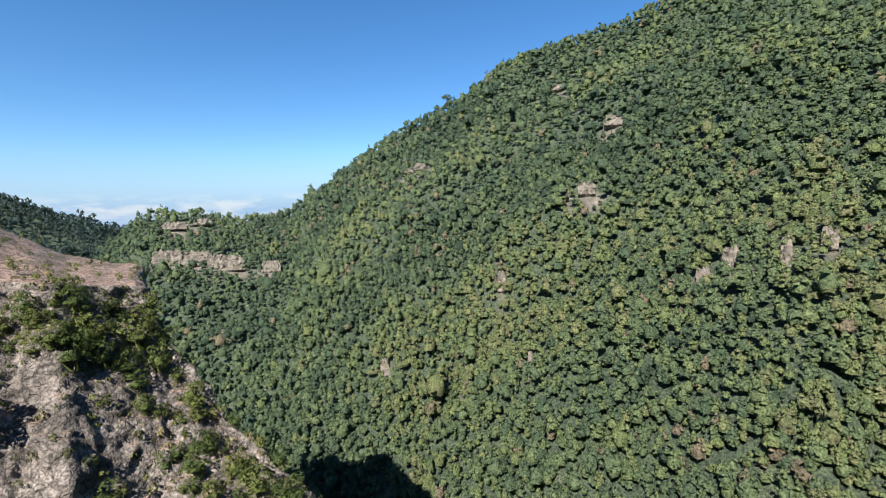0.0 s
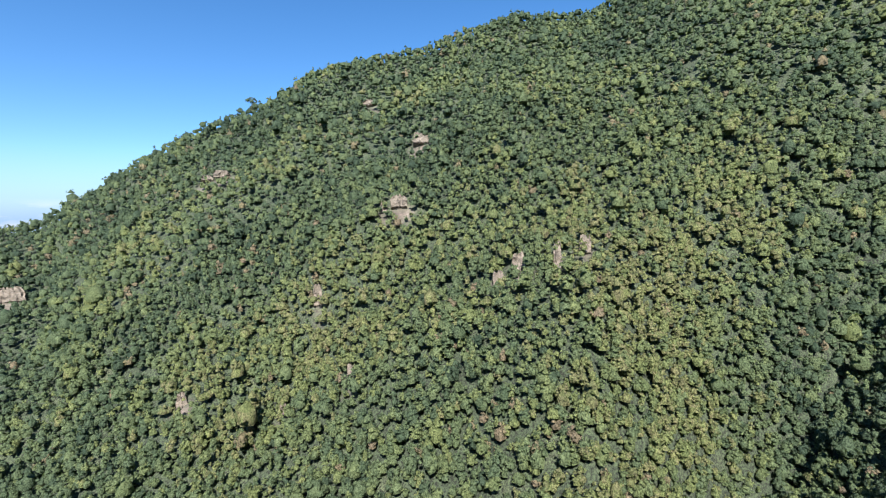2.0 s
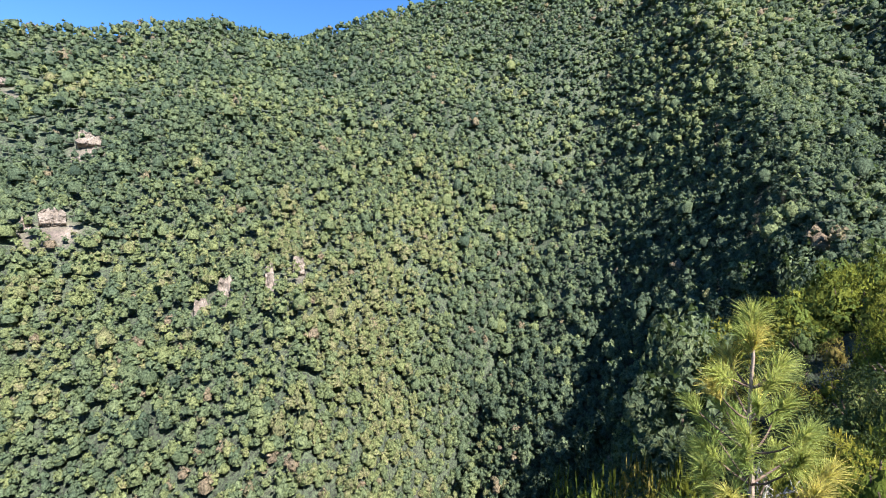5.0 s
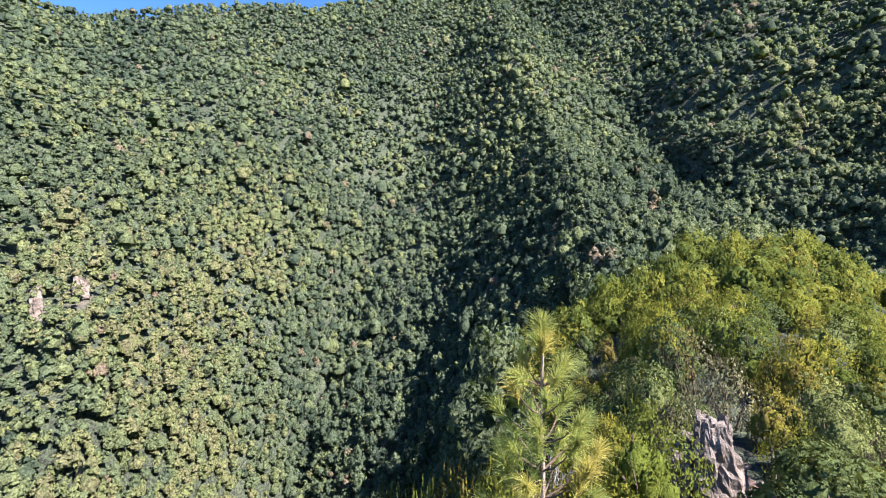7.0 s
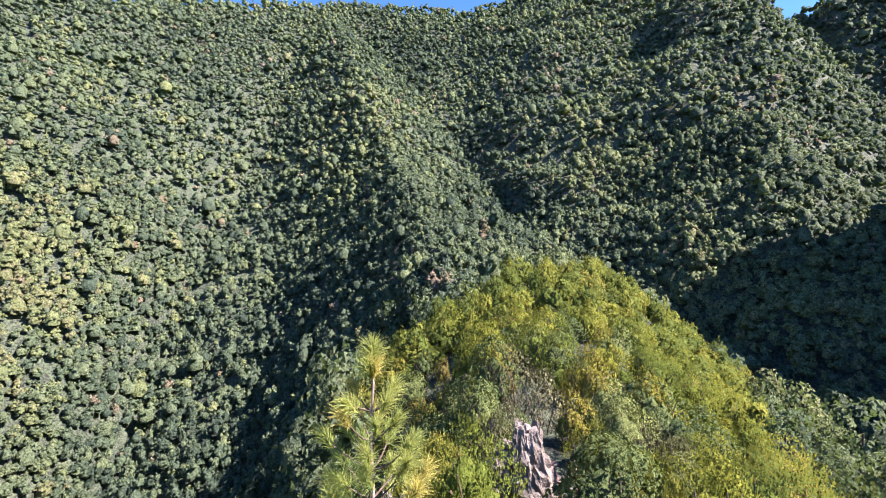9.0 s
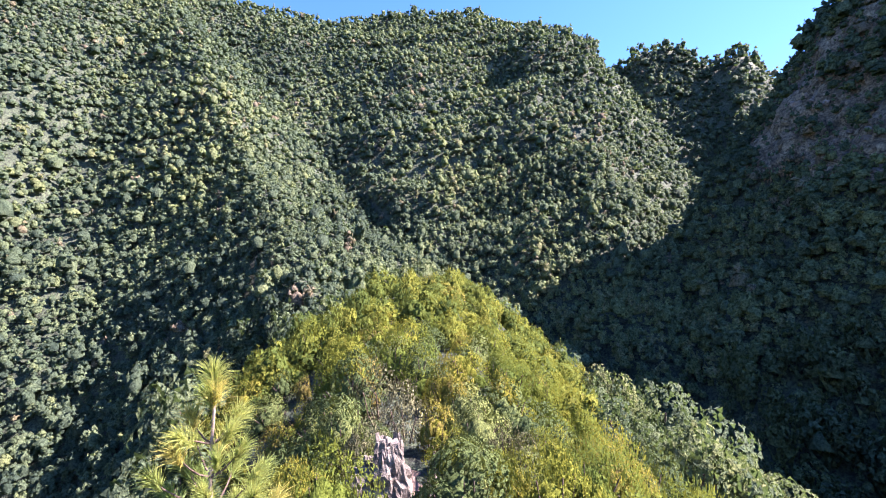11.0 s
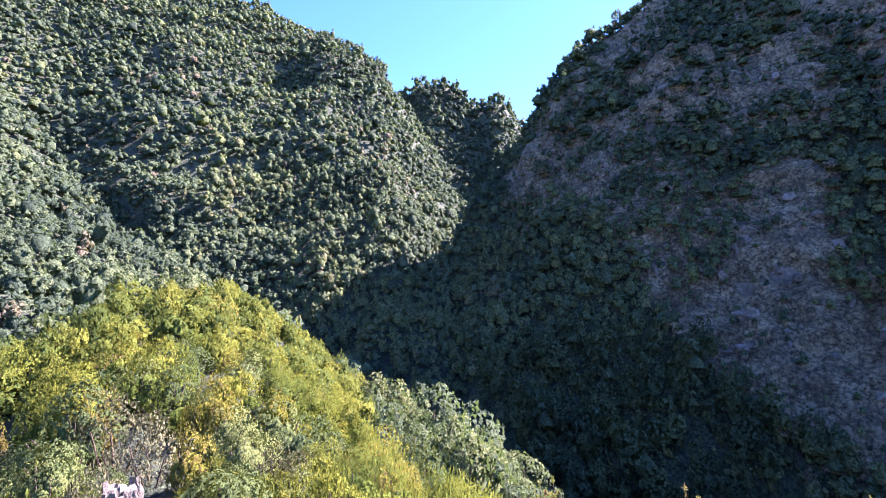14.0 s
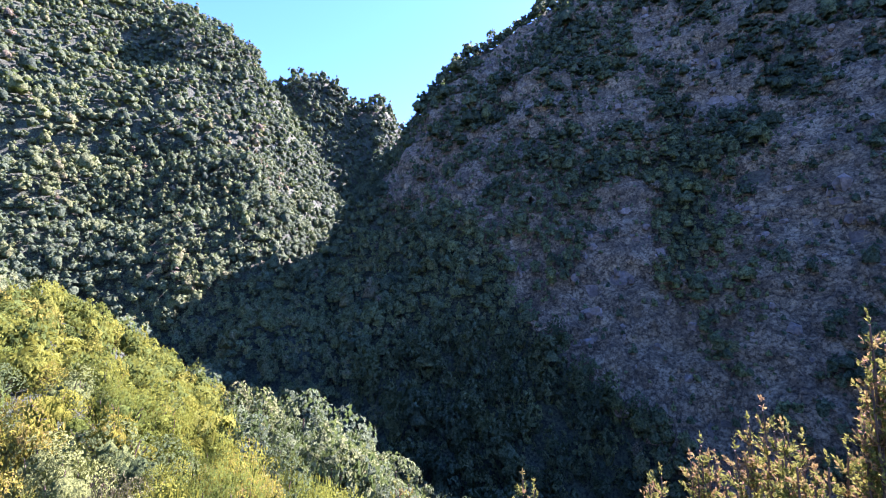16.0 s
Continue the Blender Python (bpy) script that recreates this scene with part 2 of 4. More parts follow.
DARK = [(118, -34, 70, 40, -50), (125, -21, 95, 52, -54), (129, -12.5, 115, 58, -55), (131.3, -8, 126, 60, -55), (136, -1.8, 150, 66, -56), (139.8, 2.4, 165, 70, -57), (144.5, 6.3, 188, 75, -58),
        (146.5, 9.9, 190, 76, -58), (149, 13.4, 196, 78, -58), (152, 16.9, 201, 80, -58), (154.3, 20.3, 206, 82, -58), (157.3, 24.7, 212, 84, -58), (159.8, 27.4, 216, 86, -58), (162.5, 28.6, 218, 87, -58),
        (165.8, 29.4, 221, 88, -58), (168.4, 30.8, 223, 89, -58), (172.5, 32.6, 225, 90, -58), (180, 33.5, 228, 92, -58), (205, 32.5, 226, 95, -58), (222, 28, 232, 95, -60), (245, 10, 250, 100, -75)]
KNIFE = [(106, 78, -12), (100.3, 100, -8.4), (97.5, 130, 6.3), (95.3, 170, 28.6), (92.4, 220, 60), (88.9, 290, 117), (86, 375, 196), (84, 440, 250)]
LEDGE = [(287, 14, -3.6), (0, 0, -1.9), (107, 6, -4.0), (108, 12, -5.9)]
SPUR = [(109, 10, -5.3), (108, 13, -6.0), (107.5, 20, -6.6), (109, 35, -5.4), (111, 46, -3.7)]
HUMP = [(111, 45, -3.8), (113.5, 56, -1.9), (111, 72, -4.5)]


def land(x, y):
    x, y = np.asarray(x, float), np.asarray(y, float)
    r = np.hypot(x, y)
    az = np.degrees(np.arctan2(x, y))
    turn = np.where(az < -110, az + 360, az)
    faces = [slope_face(az, r, MAIN, 0.86, 0.35, fore=1.4), slope_face(turn, r, BASIN, 1.0, 0.5, 1.5, 1.1), slope_face(turn, r, FAR_PEAK, 0.9, 0.4),
             slope_face(turn, r, DARK, 0.8, 0.7, 1.0), crest(x, y, KNIFE, 1.2, 0.43, reach=140, bend=52, low=0.5)]
    z = np.full(x.shape, -150.0)
    for f in faces:
        z = np.maximum(z, f)
    rough = np.clip((r - 70) / 60, 0, 1)
    calm = 1 - 0.72 * np.exp(-(((turn - 86) / 15.0) ** 2))
    d = np.array(DARK, float)
    calm = calm * np.where(turn > 142, np.clip(np.abs(r - np.interp(turn, d[:, 0], d[:, 2])) / 45, 0.15, 1), 1.0)
    # gullies and spurs that run down the slopes
    arc = np.radians(turn) * np.clip(r, 90, 320)
    basin = np.clip((turn - 103) / 6, 0, 1) * np.clip((152 - turn) / 6, 0, 1)
    gully = 5.0 * np.where(turn > 152, 0.5, 1.0) * calm * (1 - 0.6 * basin)
    z = z + rough * gully * (wave(arc + 0.12 * r, r * 0.28, 34, 8) + 0.5 * wave(arc - 0.1 * r, r * 0.3, 17, 9))
    # knolls, pockets and benches of the basin
    z = z + basin * np.clip((r - 150) / 50, 0, 1) * (5.0 * wave(x, y, 44, 81) + 2.6 * wave(x, y, 21, 82) + 2.6 * np.sin(z / 6.5 + 3.4 * wave(x, y, 50, 83)))
    cliff = (turn > 148) & (turn < 245) & (r > 120)
    z = z + np.where(cliff, np.clip((r - 120) / 40, 0, 1), 0) * calm * (2.6 * wave(x, y, 12, 18) + 1.4 * wave(x, y, 5, 19) + 2.2 * np.sin(z / 2.9 + 3.0 * wave(x, y, 30, 84)))
    z = z + rough * calm * (6.0 * wave(x, y, 70, 1) + 4.5 * wave(x, y, 32, 2) + 1.2 * wave(x, y, 15, 3))
    near = np.maximum(np.maximum(crest(x, y, LEDGE, 1.6, 1.1, 1.2, 1.8), crest(x, y, SPUR, 1.8, 0.72, 2.0, 5.0)), crest(x, y, HUMP, 0.6, 0.75, 5.0, 4.0, reach=17))
    near = near + np.clip((r - 4) / 20, 0, 1) * (0.7 * wave(x, y, 6, 5) + np.clip((r - 25) / 30, 0, 1) * (0.8 * wave(x, y, 11, 6) + 0.5 * wave(x, y, 5, 7)))
    z = np.maximum(z, near)
    far = np.clip((r - 520) / 500, 0, 1)
    hill = 265 * np.exp(-(((az + 58) / 28) ** 2)) * np.exp(-(((r - 1250) / 260) ** 2)) - 162 + 8 * wave(x, y, 120, 31)
    return z * (1 - far) + np.maximum(hill, -150) * far


# the butte: azimuth, distance and elevation of the line where its front face begins
RIM = [(-100, 70, 4), (-75, 66, 2), (-60, 63, -1), (-50, 61, -3.6), (-44.9, 60, -5.2), (-41, 59.5, -6.2), (-38, 60, -6.4), (-34.6, 61, -6.6), (-33.5, 61.2, -7.6),
       (-32.4, 59.6, -12.2), (-29.6, 56.5, -17.2), (-26.2, 53, -22.8), (-21.8, 50, -27.8), (-15.4, 47, -33.5), (-6, 45, -40)]


def butte_height(x, y):
    """The rocky butte: a tableland that tilts up and away, a steep front, and a spur running down from its nose."""
    x, y = np.asarray(x, float), np.asarray(y, float)
    r, az = np.hypot(x, y), np.degrees(np.arctan2(x, y))
    k = np.array(RIM, float)
    a2 = az + 0.35 * wave(x, y, 4, 16)
    rc = np.interp(az, k[:, 0], k[:, 1]) + 1.5 * wave(az * 1.1, 0 * az, 3.5, 13)
    z = rc * np.tan(np.radians(np.interp(a2, k[:, 0], k[:, 2])))
    d = rc - r
    tilt = np.interp(az, [-60, -44.5, -39.9, -36.4], [0.3, 0.19, 0.06, 0.01])
    table = np.where(-d < 27, -d * tilt, 27 * tilt - (-d - 27) * 1.0)
    spur = d * 1.7
    nose = np.clip((a2 + 34.0) / 2.4, 0, 1)
    back = table * (1 - nose) + spur * nose
    ledge = d + 0.25 * np.sin(d * 1.35 + 2.0 * wave(x, y, 7, 17))
    front = -(1.55 - 0.3 * nose) * ledge
    z = z + np.where(d > 0, np.minimum(front, 0), back) + 0.5 * wave(x, y, 5, 15)
    return np.where((az < -6) & (az > -100) & (r > 20) & (r < 130), z, -400.0)


# bare rock on the slopes: place, half width, height
FACES = [(80.2, 309.8, 4.5, 6), (87.9, 232.4, 4.5, 10), (59.3, 186.3, 3.8, 8), (52.8, 188, 1.6, 9), (-13.9, 305.7, 5, 7), (-22.4, 306.2, 3.5, 5),
         (73, 126.5, 2, 8), (80, 124.5, 2.8, 9), (88.9, 116.7, 1.4, 11), (98.6, 115, 2, 9), (22.5, 176.6, 1.8, 12), (101.4, 68.8, 1.8, 8),
         (-24.7, 174.3, 1.7, 7), (6.9, 153.3, 1.3, 7), (27.5, 141.9, 1.6, 5),
         (-197.3, 321.8, 11, 17), (-175.2, 318.5, 11, 16), (-160, 314, 8, 14), (-147.3, 310.3, 9, 16), (-120.4, 311.5, 7, 12), (-225.6, 379.5, 10, 10), (-211.2, 397.9, 8, 8)]
OUTCROPS = [(x * 0.98, y * 0.98, w * 1.2 + 1.2) for x, y, w, h in FACES]


# where the forest below the tall shaded cliff ends: azimuth and elevation
ROCK_FOOT = [(147, 13.5), (152, 11.5), (158, 9), (163.5, 7.5), (165.5, 4.5), (168, -3), (173, -8), (178, -13), (184.7, -18.5), (188, -23), (210, -28), (245, -28)]


def terrain(x, y):
    """The height of the ground, the butte included."""
    x, y = np.asarray(x, float), np.asarray(y, float)
    z = land(x, y)
    box = (x > -125) & (x < -4) & (y > -20) & (y < 125)
    return np.where(box, np.maximum(z, butte_height(x, y)), z)


def bareness(x, y):
    """Where rock shows: the mesa, the tall dark cliff, the outcrops."""
    r, az = np.hypot(x, y), np.degrees(np.arctan2(x, y))
    turn = np.where(az < -110, az + 360, az)
    n = wave(x, y, 16, 11) + 0.6 * wave(x, y, 6, 12)
    mesa = np.where(az > -32, 0.35, 1.0) * ((az > -110) & (az < -20) & (r < 92) & (r > 40)) * np.clip(0.6 + n * 0.85, 0, 1)
    d = np.array(DARK, float)
    el = np.degrees(np.arctan2(land(x, y), r))
    k = np.array(ROCK_FOOT, float)
    over = el - np.interp(turn, k[:, 0], k[:, 1])
    wall = (turn > 147) & (turn < 245) & (r > 88) & (r < np.interp(turn, d[:, 0], d[:, 2]) - 5)
    cliff = wall * np.clip(over / 1.5 + n, 0, 1) * np.clip(0.62 + 0.75 * n, 0, 1)
    streak = wall * np.exp(-(((over - 2.0) / 2.2) ** 2)) * np.clip(0.75 + n * 0.9, 0, 1)
    bare = np.maximum(np.maximum(mesa, cliff), streak)
    for ox, oy, rad in OUTCROPS:
        bare = np.maximum(bare, np.clip(1.25 - np.hypot(x - ox, y - oy) / rad + 0.3 * n, 0, 1))
    return bare


def mesh_object(name, verts, faces, material, smooth=False, attrs=None, normals=None):
    """One mesh from arrays; faces all triangles or all quads."""
    me = bpy.data.meshes.new(name)
    k = faces.shape[1]
    me.vertices.add(len(verts))
    me.vertices.foreach_set("co", np.ascontiguousarray(verts, np.float32).ravel())
    me.loops.add(faces.size)
    me.loops.foreach_set("vertex_index", np.ascontiguousarray(faces, np.int32).ravel())
    me.polygons.add(len(faces))
    me.polygons.foreach_set("loop_start", np.arange(0, faces.size, k, dtype=np.int32))
    me.polygons.foreach_set("use_smooth", np.full(len(faces), smooth))
    for key, values in (attrs or {}).items():
        at = me.attributes.new(key, "FLOAT", "POINT")
        at.data.foreach_set("value", np.ascontiguousarray(values, np.float32))
    me.update(calc_edges=True)
    if normals is not None:
        me.normals_split_custom_set_from_vertices(np.ascontiguousarray(normals, np.float32))
    me.materials.append(material)
    return new(name, me)


def ground_sheet():
    rings = np.concatenate([[0.02, 0.7], np.unique(np.concatenate([np.geomspace(1.5, 520, 170), np.linspace(52, 80, 4)])), np.geomspace(540, 1450, 44), np.geomspace(1550, 4600, 12)])
    steps = 400
    a = np.linspace(0, 2 * np.pi, steps, endpoint=False)
    rr, aa = np.meshgrid(rings, a, indexing="ij")
    x, y = (rr * np.sin(aa)).ravel(), (rr * np.cos(aa)).ravel()
    z = land(x, y) - 0.7 * np.clip((np.hypot(x, y) - 85) / 15, 0, 1)
    bare, turn = bareness(x, y), np.degrees(np.arctan2(x, y)) % 360
    z = z - 2.4 * np.clip(bare * 3, 0, 1) * ((turn > 147) & (turn < 208) & (np.hypot(x, y) > 90))
    i, j = np.meshgrid(np.arange(len(rings) - 1), np.arange(steps), indexing="ij")
    k = (j + 1) % steps
    f = np.stack([i * steps + j, (i + 1) * steps + j, (i + 1) * steps + k, i * steps + k], -1).reshape(-1, 4)
    f = f[:, ::-1]
    ob = mesh_object("ground", np.stack([x, y, z], 1), f, SOIL, True, {"bare": bare})
    return tagged(ob, "steep forested ravine slopes with dark soil and bare rock", "ground", kind="structure")


ground_sheet()

# ---- forest ----
def crown_shape(seed, lobes, leaves, size, core=True, flat=0.75, small=0.28, large=0.44, soften=0.6):
    """Triangles of one crown, one metre in radius: leaf clumps on rounded lobes, over a dim core."""
    rng = np.random.default_rng(seed)
    c = [np.array([0, 0, flat * 0.75])]
    rad = [large + 0.06]
    for i in range(lobes):
        t, q = rng.uniform(0, 2 * np.pi), math.sqrt(rng.uniform(0.15, 1)) * 0.68
        c.append(np.array([q * math.cos(t), q * math.sin(t), flat * (0.95 - 0.75 * q * q) * rng.uniform(0.12, 1.12)]))
        rad.append(rng.uniform(small, large))
    c, rad = np.array(c), np.array(rad)
    verts = []
    while len(verts) < leaves:
        k = rng.integers(len(c))
        d = rng.normal(size=3)
        d /= np.linalg.norm(d)
        if d[2] < -0.35:
            continue
        p = c[k] + d * rad[k] * rng.uniform(0.86, 1.08)
        gap = np.linalg.norm(p - c, axis=1) - rad * 0.88
        gap[k] = 1
        if gap.min() < 0:
            continue
        nrm = d + rng.normal(size=3) * 0.42
        nrm /= np.linalg.norm(nrm)
        t1 = np.cross(nrm, rng.normal(size=3))
        t1 /= np.linalg.norm(t1)
        t2 = np.cross(nrm, t1)
        s = size * rng.uniform(0.7, 1.3)
        corner = [p + t1 * s, p - t1 * s * 0.5 + t2 * s * 0.87, p - t1 * s * 0.5 - t2 * s * 0.87]
        out = (p - np.array((0, 0, 0.25))) / np.linalg.norm(p - np.array((0, 0, 0.25)))
        soft = d * soften * 0.7 + nrm * 0.1 + out * 0.75 + np.array((0, 0, 0.05))
        soft /= np.linalg.norm(soft)
        verts.append([np.concatenate([q, soft]) for q in corner])
    tri = np.array(verts)
    if core:
        top, low = np.array((0, 0, flat * 0.5)), -0.4
        ring = [np.array((0.5 * math.cos(a), 0.5 * math.sin(a), flat * 0.12)) for a in (0, 1.57, 3.14, 4.71)]
        body = []
        for i in range(4):
            a, b = ring[i], ring[(i + 1) % 4]
            body.append([np.concatenate([q, (q - np.array((0, 0, 0.1))) / np.linalg.norm(q - np.array((0, 0, 0.1)))]) for q in (a, b, top)])
            foot = [np.array((0.5 * q[0], 0.5 * q[1], low)) for q in (a, b)]
            body.append([np.concatenate([q, (q * (1, 1, 0)) / np.linalg.norm(q * (1, 1, 0))]) for q in (foot[0], foot[1], a)])
        tri = np.concatenate([tri, np.array(body)])
    return tri


def dome(rng, c, r, full, heart=(0, 0, 0.2), sides=5):
    """An uneven leafy dome; a full one reaches below its middle."""
    spin, tri = rng.uniform(0, 6.28), []
    rings = [[np.array((0, 0, 1.0))]]
    for lift in ((0.55, -0.35) if full else (0.05,)):
        k = math.sqrt(1 - lift * lift)
        rings.append([np.array((k * math.cos(spin + 6.283 * (i + 0.5 * lift) / sides), k * math.sin(spin + 6.283 * (i + 0.5 * lift) / sides), lift)) for i in range(sides)])
    pts = [[(c + d * r * rng.uniform(0.78, 1.2) * np.array((1, 1, 0.95)), d) for d in ring] for ring in rings]
    faces = [(pts[0][0], pts[1][i], pts[1][(i + 1) % sides]) for i in range(sides)]
    if full:
        for i in range(sides):
            j = (i + 1) % sides
            faces += [(pts[1][i], pts[2][i], pts[2][j]), (pts[1][i], pts[2][j], pts[1][j])]
    for f in faces:
        row = []
        for p, d in f:
            out = p - np.array(heart)
            soft = d * 0.75 + 0.35 * out / np.linalg.norm(out)
            row.append(np.concatenate([p, soft / np.linalg.norm(soft)]))
        tri.append(row)
    return tri


def clump_crown(seed, buds, leaves, size, sides=5):
    """Triangles of one crown seen from afar, one metre in radius: a rounded body, smaller leafy domes all over it and stray sprays."""
    rng = np.random.default_rng(seed)
    core, big = np.array((0, 0, 0.5)), 0.56
    tri = dome(rng, core, big, True, (0, 0, 0.2), sides)
    at = [(core, big)]
    for k in range(buds):
        lift = rng.uniform(-0.1, 1.0)
        t, q = k * 2.4 + rng.uniform(-0.5, 0.5), math.sqrt(1 - min(lift, 1) ** 2)
        c = core + np.array((q * math.cos(t), q * math.sin(t), lift)) * big * rng.uniform(0.8, 1.3)
        r = rng.uniform(0.17, 0.32)
        tri += dome(rng, c, r, False, (0, 0, 0.3))
        at.append((c, r))
    for i in range(leaves):
        c, r = at[rng.integers(len(at))]
        d = rng.normal(size=3)
        d[2] = abs(d[2]) - 0.2
        d /= np.linalg.norm(d)
        p, s = c + d * r * rng.uniform(0.9, 1.3), size * rng.uniform(0.7, 1.3)
        t1 = np.cross(d + rng.normal(size=3) * 0.6, rng.normal(size=3))
        t1 /= np.linalg.norm(t1)
        t2 = np.cross(d, t1)
        soft = d * 0.75 + 0.35 * p / np.linalg.norm(p) + rng.normal(size=3) * 0.12
        soft /= np.linalg.norm(soft)
        tri.append([np.concatenate([v, soft]) for v in (p + t1 * s, p - t1 * s * 0.5 + t2 * s * 0.87, p - t1 * s * 0.5 - t2 * s * 0.87)])
    return np.array(tri)


def scatter(spacing, r0, r1, a0, a1, seed):
    """Jittered places over a ring sector of the plan, more of them where the ground is steep."""
    rng = np.random.default_rng(seed)
    g = np.arange(-r1, r1, spacing)
    gx, gy = np.meshgrid(g, g)
    gx = gx + (np.arange(len(g)) % 2)[:, None] * spacing / 2
    pts = []
    for extra in range(3):
        x = (gx + rng.uniform(-0.5, 0.5, gx.shape) * spacing).ravel()
        y = (gy + rng.uniform(-0.5, 0.5, gx.shape) * spacing).ravel()
        r, az = np.hypot(x, y), np.degrees(np.arctan2(x, y))
        turn = np.where(az < a0, az + 360, az)
        ok = (r >= r0) & (r < r1) & (turn >= a0) & (turn < a1)
        x, y = x[ok], y[ok]
        if extra:
            e = 1.5
            gr = np.hypot(terrain(x + e, y) - terrain(x - e, y), terrain(x, y + e) - terrain(x, y - e)) / (2 * e)
            more = np.minimum(np.sqrt(1 + gr ** 2), 2.4) - extra
            ok = rng.uniform(size=len(x)) < more
            x, y = x[ok], y[ok]
        pts.append(np.stack([x, y], 1))
    return np.concatenate(pts)


def heath(x, y):
    """The back of the spur, where heather grows in place of trees."""
    r, az = np.hypot(x, y), np.degrees(np.arctan2(x, y))
    return (r < 72) & (terrain(x, y) > -11 - 0.06 * r) & (az > 20)


def tree_plot(x, y):
    """The stretch of the ravine side where the trees stand closest to the viewpoint."""
    r, az = np.hypot(x, y), np.degrees(np.arctan2(x, y))
    return ((az > 58) & (az < 98) & (r < 112)) | ((az >= 98) & (az < 175) & (r < 72))


def hidden(x, y, tall):
    """Behind a ridge, as the viewpoint sees it."""
    z = terrain(x, y) + tall
    blocked = np.zeros(len(x), bool)
    for u in np.linspace(0.2, 0.96, 22):
        blocked |= terrain(x * u, y * u) > z * u + 3.0
    return blocked


def forest(name, label, spacing, r0, r1, a0, a1, seed, templates, size, keep=None, spots=None, cling=1.15, material=None, lift=0.55, thin=False):
    rng = np.random.default_rng(seed + 1)
    p = scatter(spacing, r0, r1, a0, a1, seed) if spots is None else spots
    b = bareness(p[:, 0], p[:, 1])
    p = p[rng.uniform(size=len(p)) > b * cling]
    if keep is not None:
        p = p[keep(p[:, 0], p[:, 1])]
    unseen = hidden(p[:, 0], p[:, 1], 1.6 * size) if thin else np.zeros(len(p), bool)
    drop = unseen & (rng.uniform(size=len(p)) > 0.25)
    p, unseen = p[~drop], unseen[~drop]
    x, y = p[:, 0], p[:, 1]
    z = terrain(x, y)
    n = len(p)
    rad = size * np.where(unseen, 1.7, 1.0) * rng.lognormal(0, 0.3, n)
    tall = rad * rng.uniform(1.0, 1.7, n)
    z = z + rad * rng.uniform(-0.35, 0.45, n)
    spin = rng.uniform(0, 2 * np.pi, n)
    brown = np.clip(wave(x, y, 60, 23) + 0.6 * wave(x, y, 18, 24) - 0.62, 0, 0.5)
    patch = 0.5 + 0.42 * wave(x, y, 55, 21) + 0.25 * wave(x, y, 20, 22)
    near = np.clip((210 - np.hypot(x, y)) / 90, 0, 1) * (azimuth(x, y) < 60) * (x > -30)
    tint = np.clip(0.62 * patch + rng.normal(0.11, 0.17, n) + 0.2 * near - 0.1 * np.clip((np.hypot(x, y) - 230) / 120, 0, 1), 0, 0.78)
    tint = np.where(rng.uniform(size=n) < 0.012 + 0.35 * brown, rng.uniform(0.84, 0.95, n), tint)
    which = np.where(unseen, len(templates), rng.integers(len(templates), size=n))
    templates = [*templates, PLAIN_CROWN]
    vs, ts, ns = [], [], []
    for k, tpl in enumerate(templates):
        m = which == k
        if not m.any():
            continue
        cs, sn = np.cos(spin[m])[:, None, None], np.sin(spin[m])[:, None, None]
        q = tpl[None]
        rr = rad[m][:, None, None]
        v = np.stack([(q[..., 0] * cs - q[..., 1] * sn) * rr + x[m][:, None, None],
                      (q[..., 0] * sn + q[..., 1] * cs) * rr + y[m][:, None, None],
                      q[..., 2] * tall[m][:, None, None] + (z[m] + lift * rad[m])[:, None, None]], -1)
        vs.append(v.reshape(-1, 3))
        w = np.stack([q[..., 3] * cs - q[..., 4] * sn, q[..., 3] * sn + q[..., 4] * cs, q[..., 5] + 0 * cs], -1)
        ns.append(w.reshape(-1, 3))
        ts.append(np.repeat(tint[m], tpl.shape[0] * 3))
    v = np.concatenate(vs)
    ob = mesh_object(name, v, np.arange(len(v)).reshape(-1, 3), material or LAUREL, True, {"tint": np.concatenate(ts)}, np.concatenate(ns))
    return tagged(ob, label, "forest", kind="stuff")


def butte(x, y):
    """The rocky butte beside the ravine."""
    r, az = np.hypot(x, y), np.degrees(np.arctan2(x, y))
    return (az > -100) & (az < -8) & (r < 104) & (r > 36) & (butte_height(x, y) > land(x, y) - 2)


def beyond(x, y):
    """Past the skyline crests, on the far sides of the ridges."""
    r, az = np.hypot(x, y), np.degrees(np.arctan2(x, y))
    turn = np.where(az < -110, az + 360, az)
    m, b, d = np.array(MAIN, float), np.array(BASIN, float), np.array(DARK, float)
    over = (turn < 100) & (r > np.interp(turn, m[:, 0], m[:, 2]) + 14)
    over |= (turn >= 100) & (turn < 136) & (r > np.interp(turn, b[:, 0], b[:, 2]) + 14)
    over |= (turn > 154) & (r > np.interp(turn, d[:, 0], d[:, 2]) + 10)
    return over | (r > 480)


CHEAP_CROWNS = [crown_shape(50 + i, 4, 16, 0.34, flat=1.0) for i in range(6)]
PLAIN_CROWN = clump_crown(40, 0, 2, 0.3)
FAR_CROWNS = [clump_crown(100 + i, 3, 5, 0.16) for i in range(12)]
MID_CROWNS = [clump_crown(200 + i, 4, 13, 0.14) for i in range(12)]
CLOSER_CROWNS = [clump_crown(250 + i, 6, 28, 0.125) for i in range(12)]
SCRUB_FAR = [clump_crown(150 + i, 1, 5, 0.2) for i in range(6)]
NEAR_CROWNS = [crown_shape(300 + i, 16, 260, 0.088, flat=1.2, small=0.18, large=0.3) for i in range(8)]


def under_cliff(x, y):
    return (np.hypot(x, y) < 112) & (azimuth(x, y) > 132)


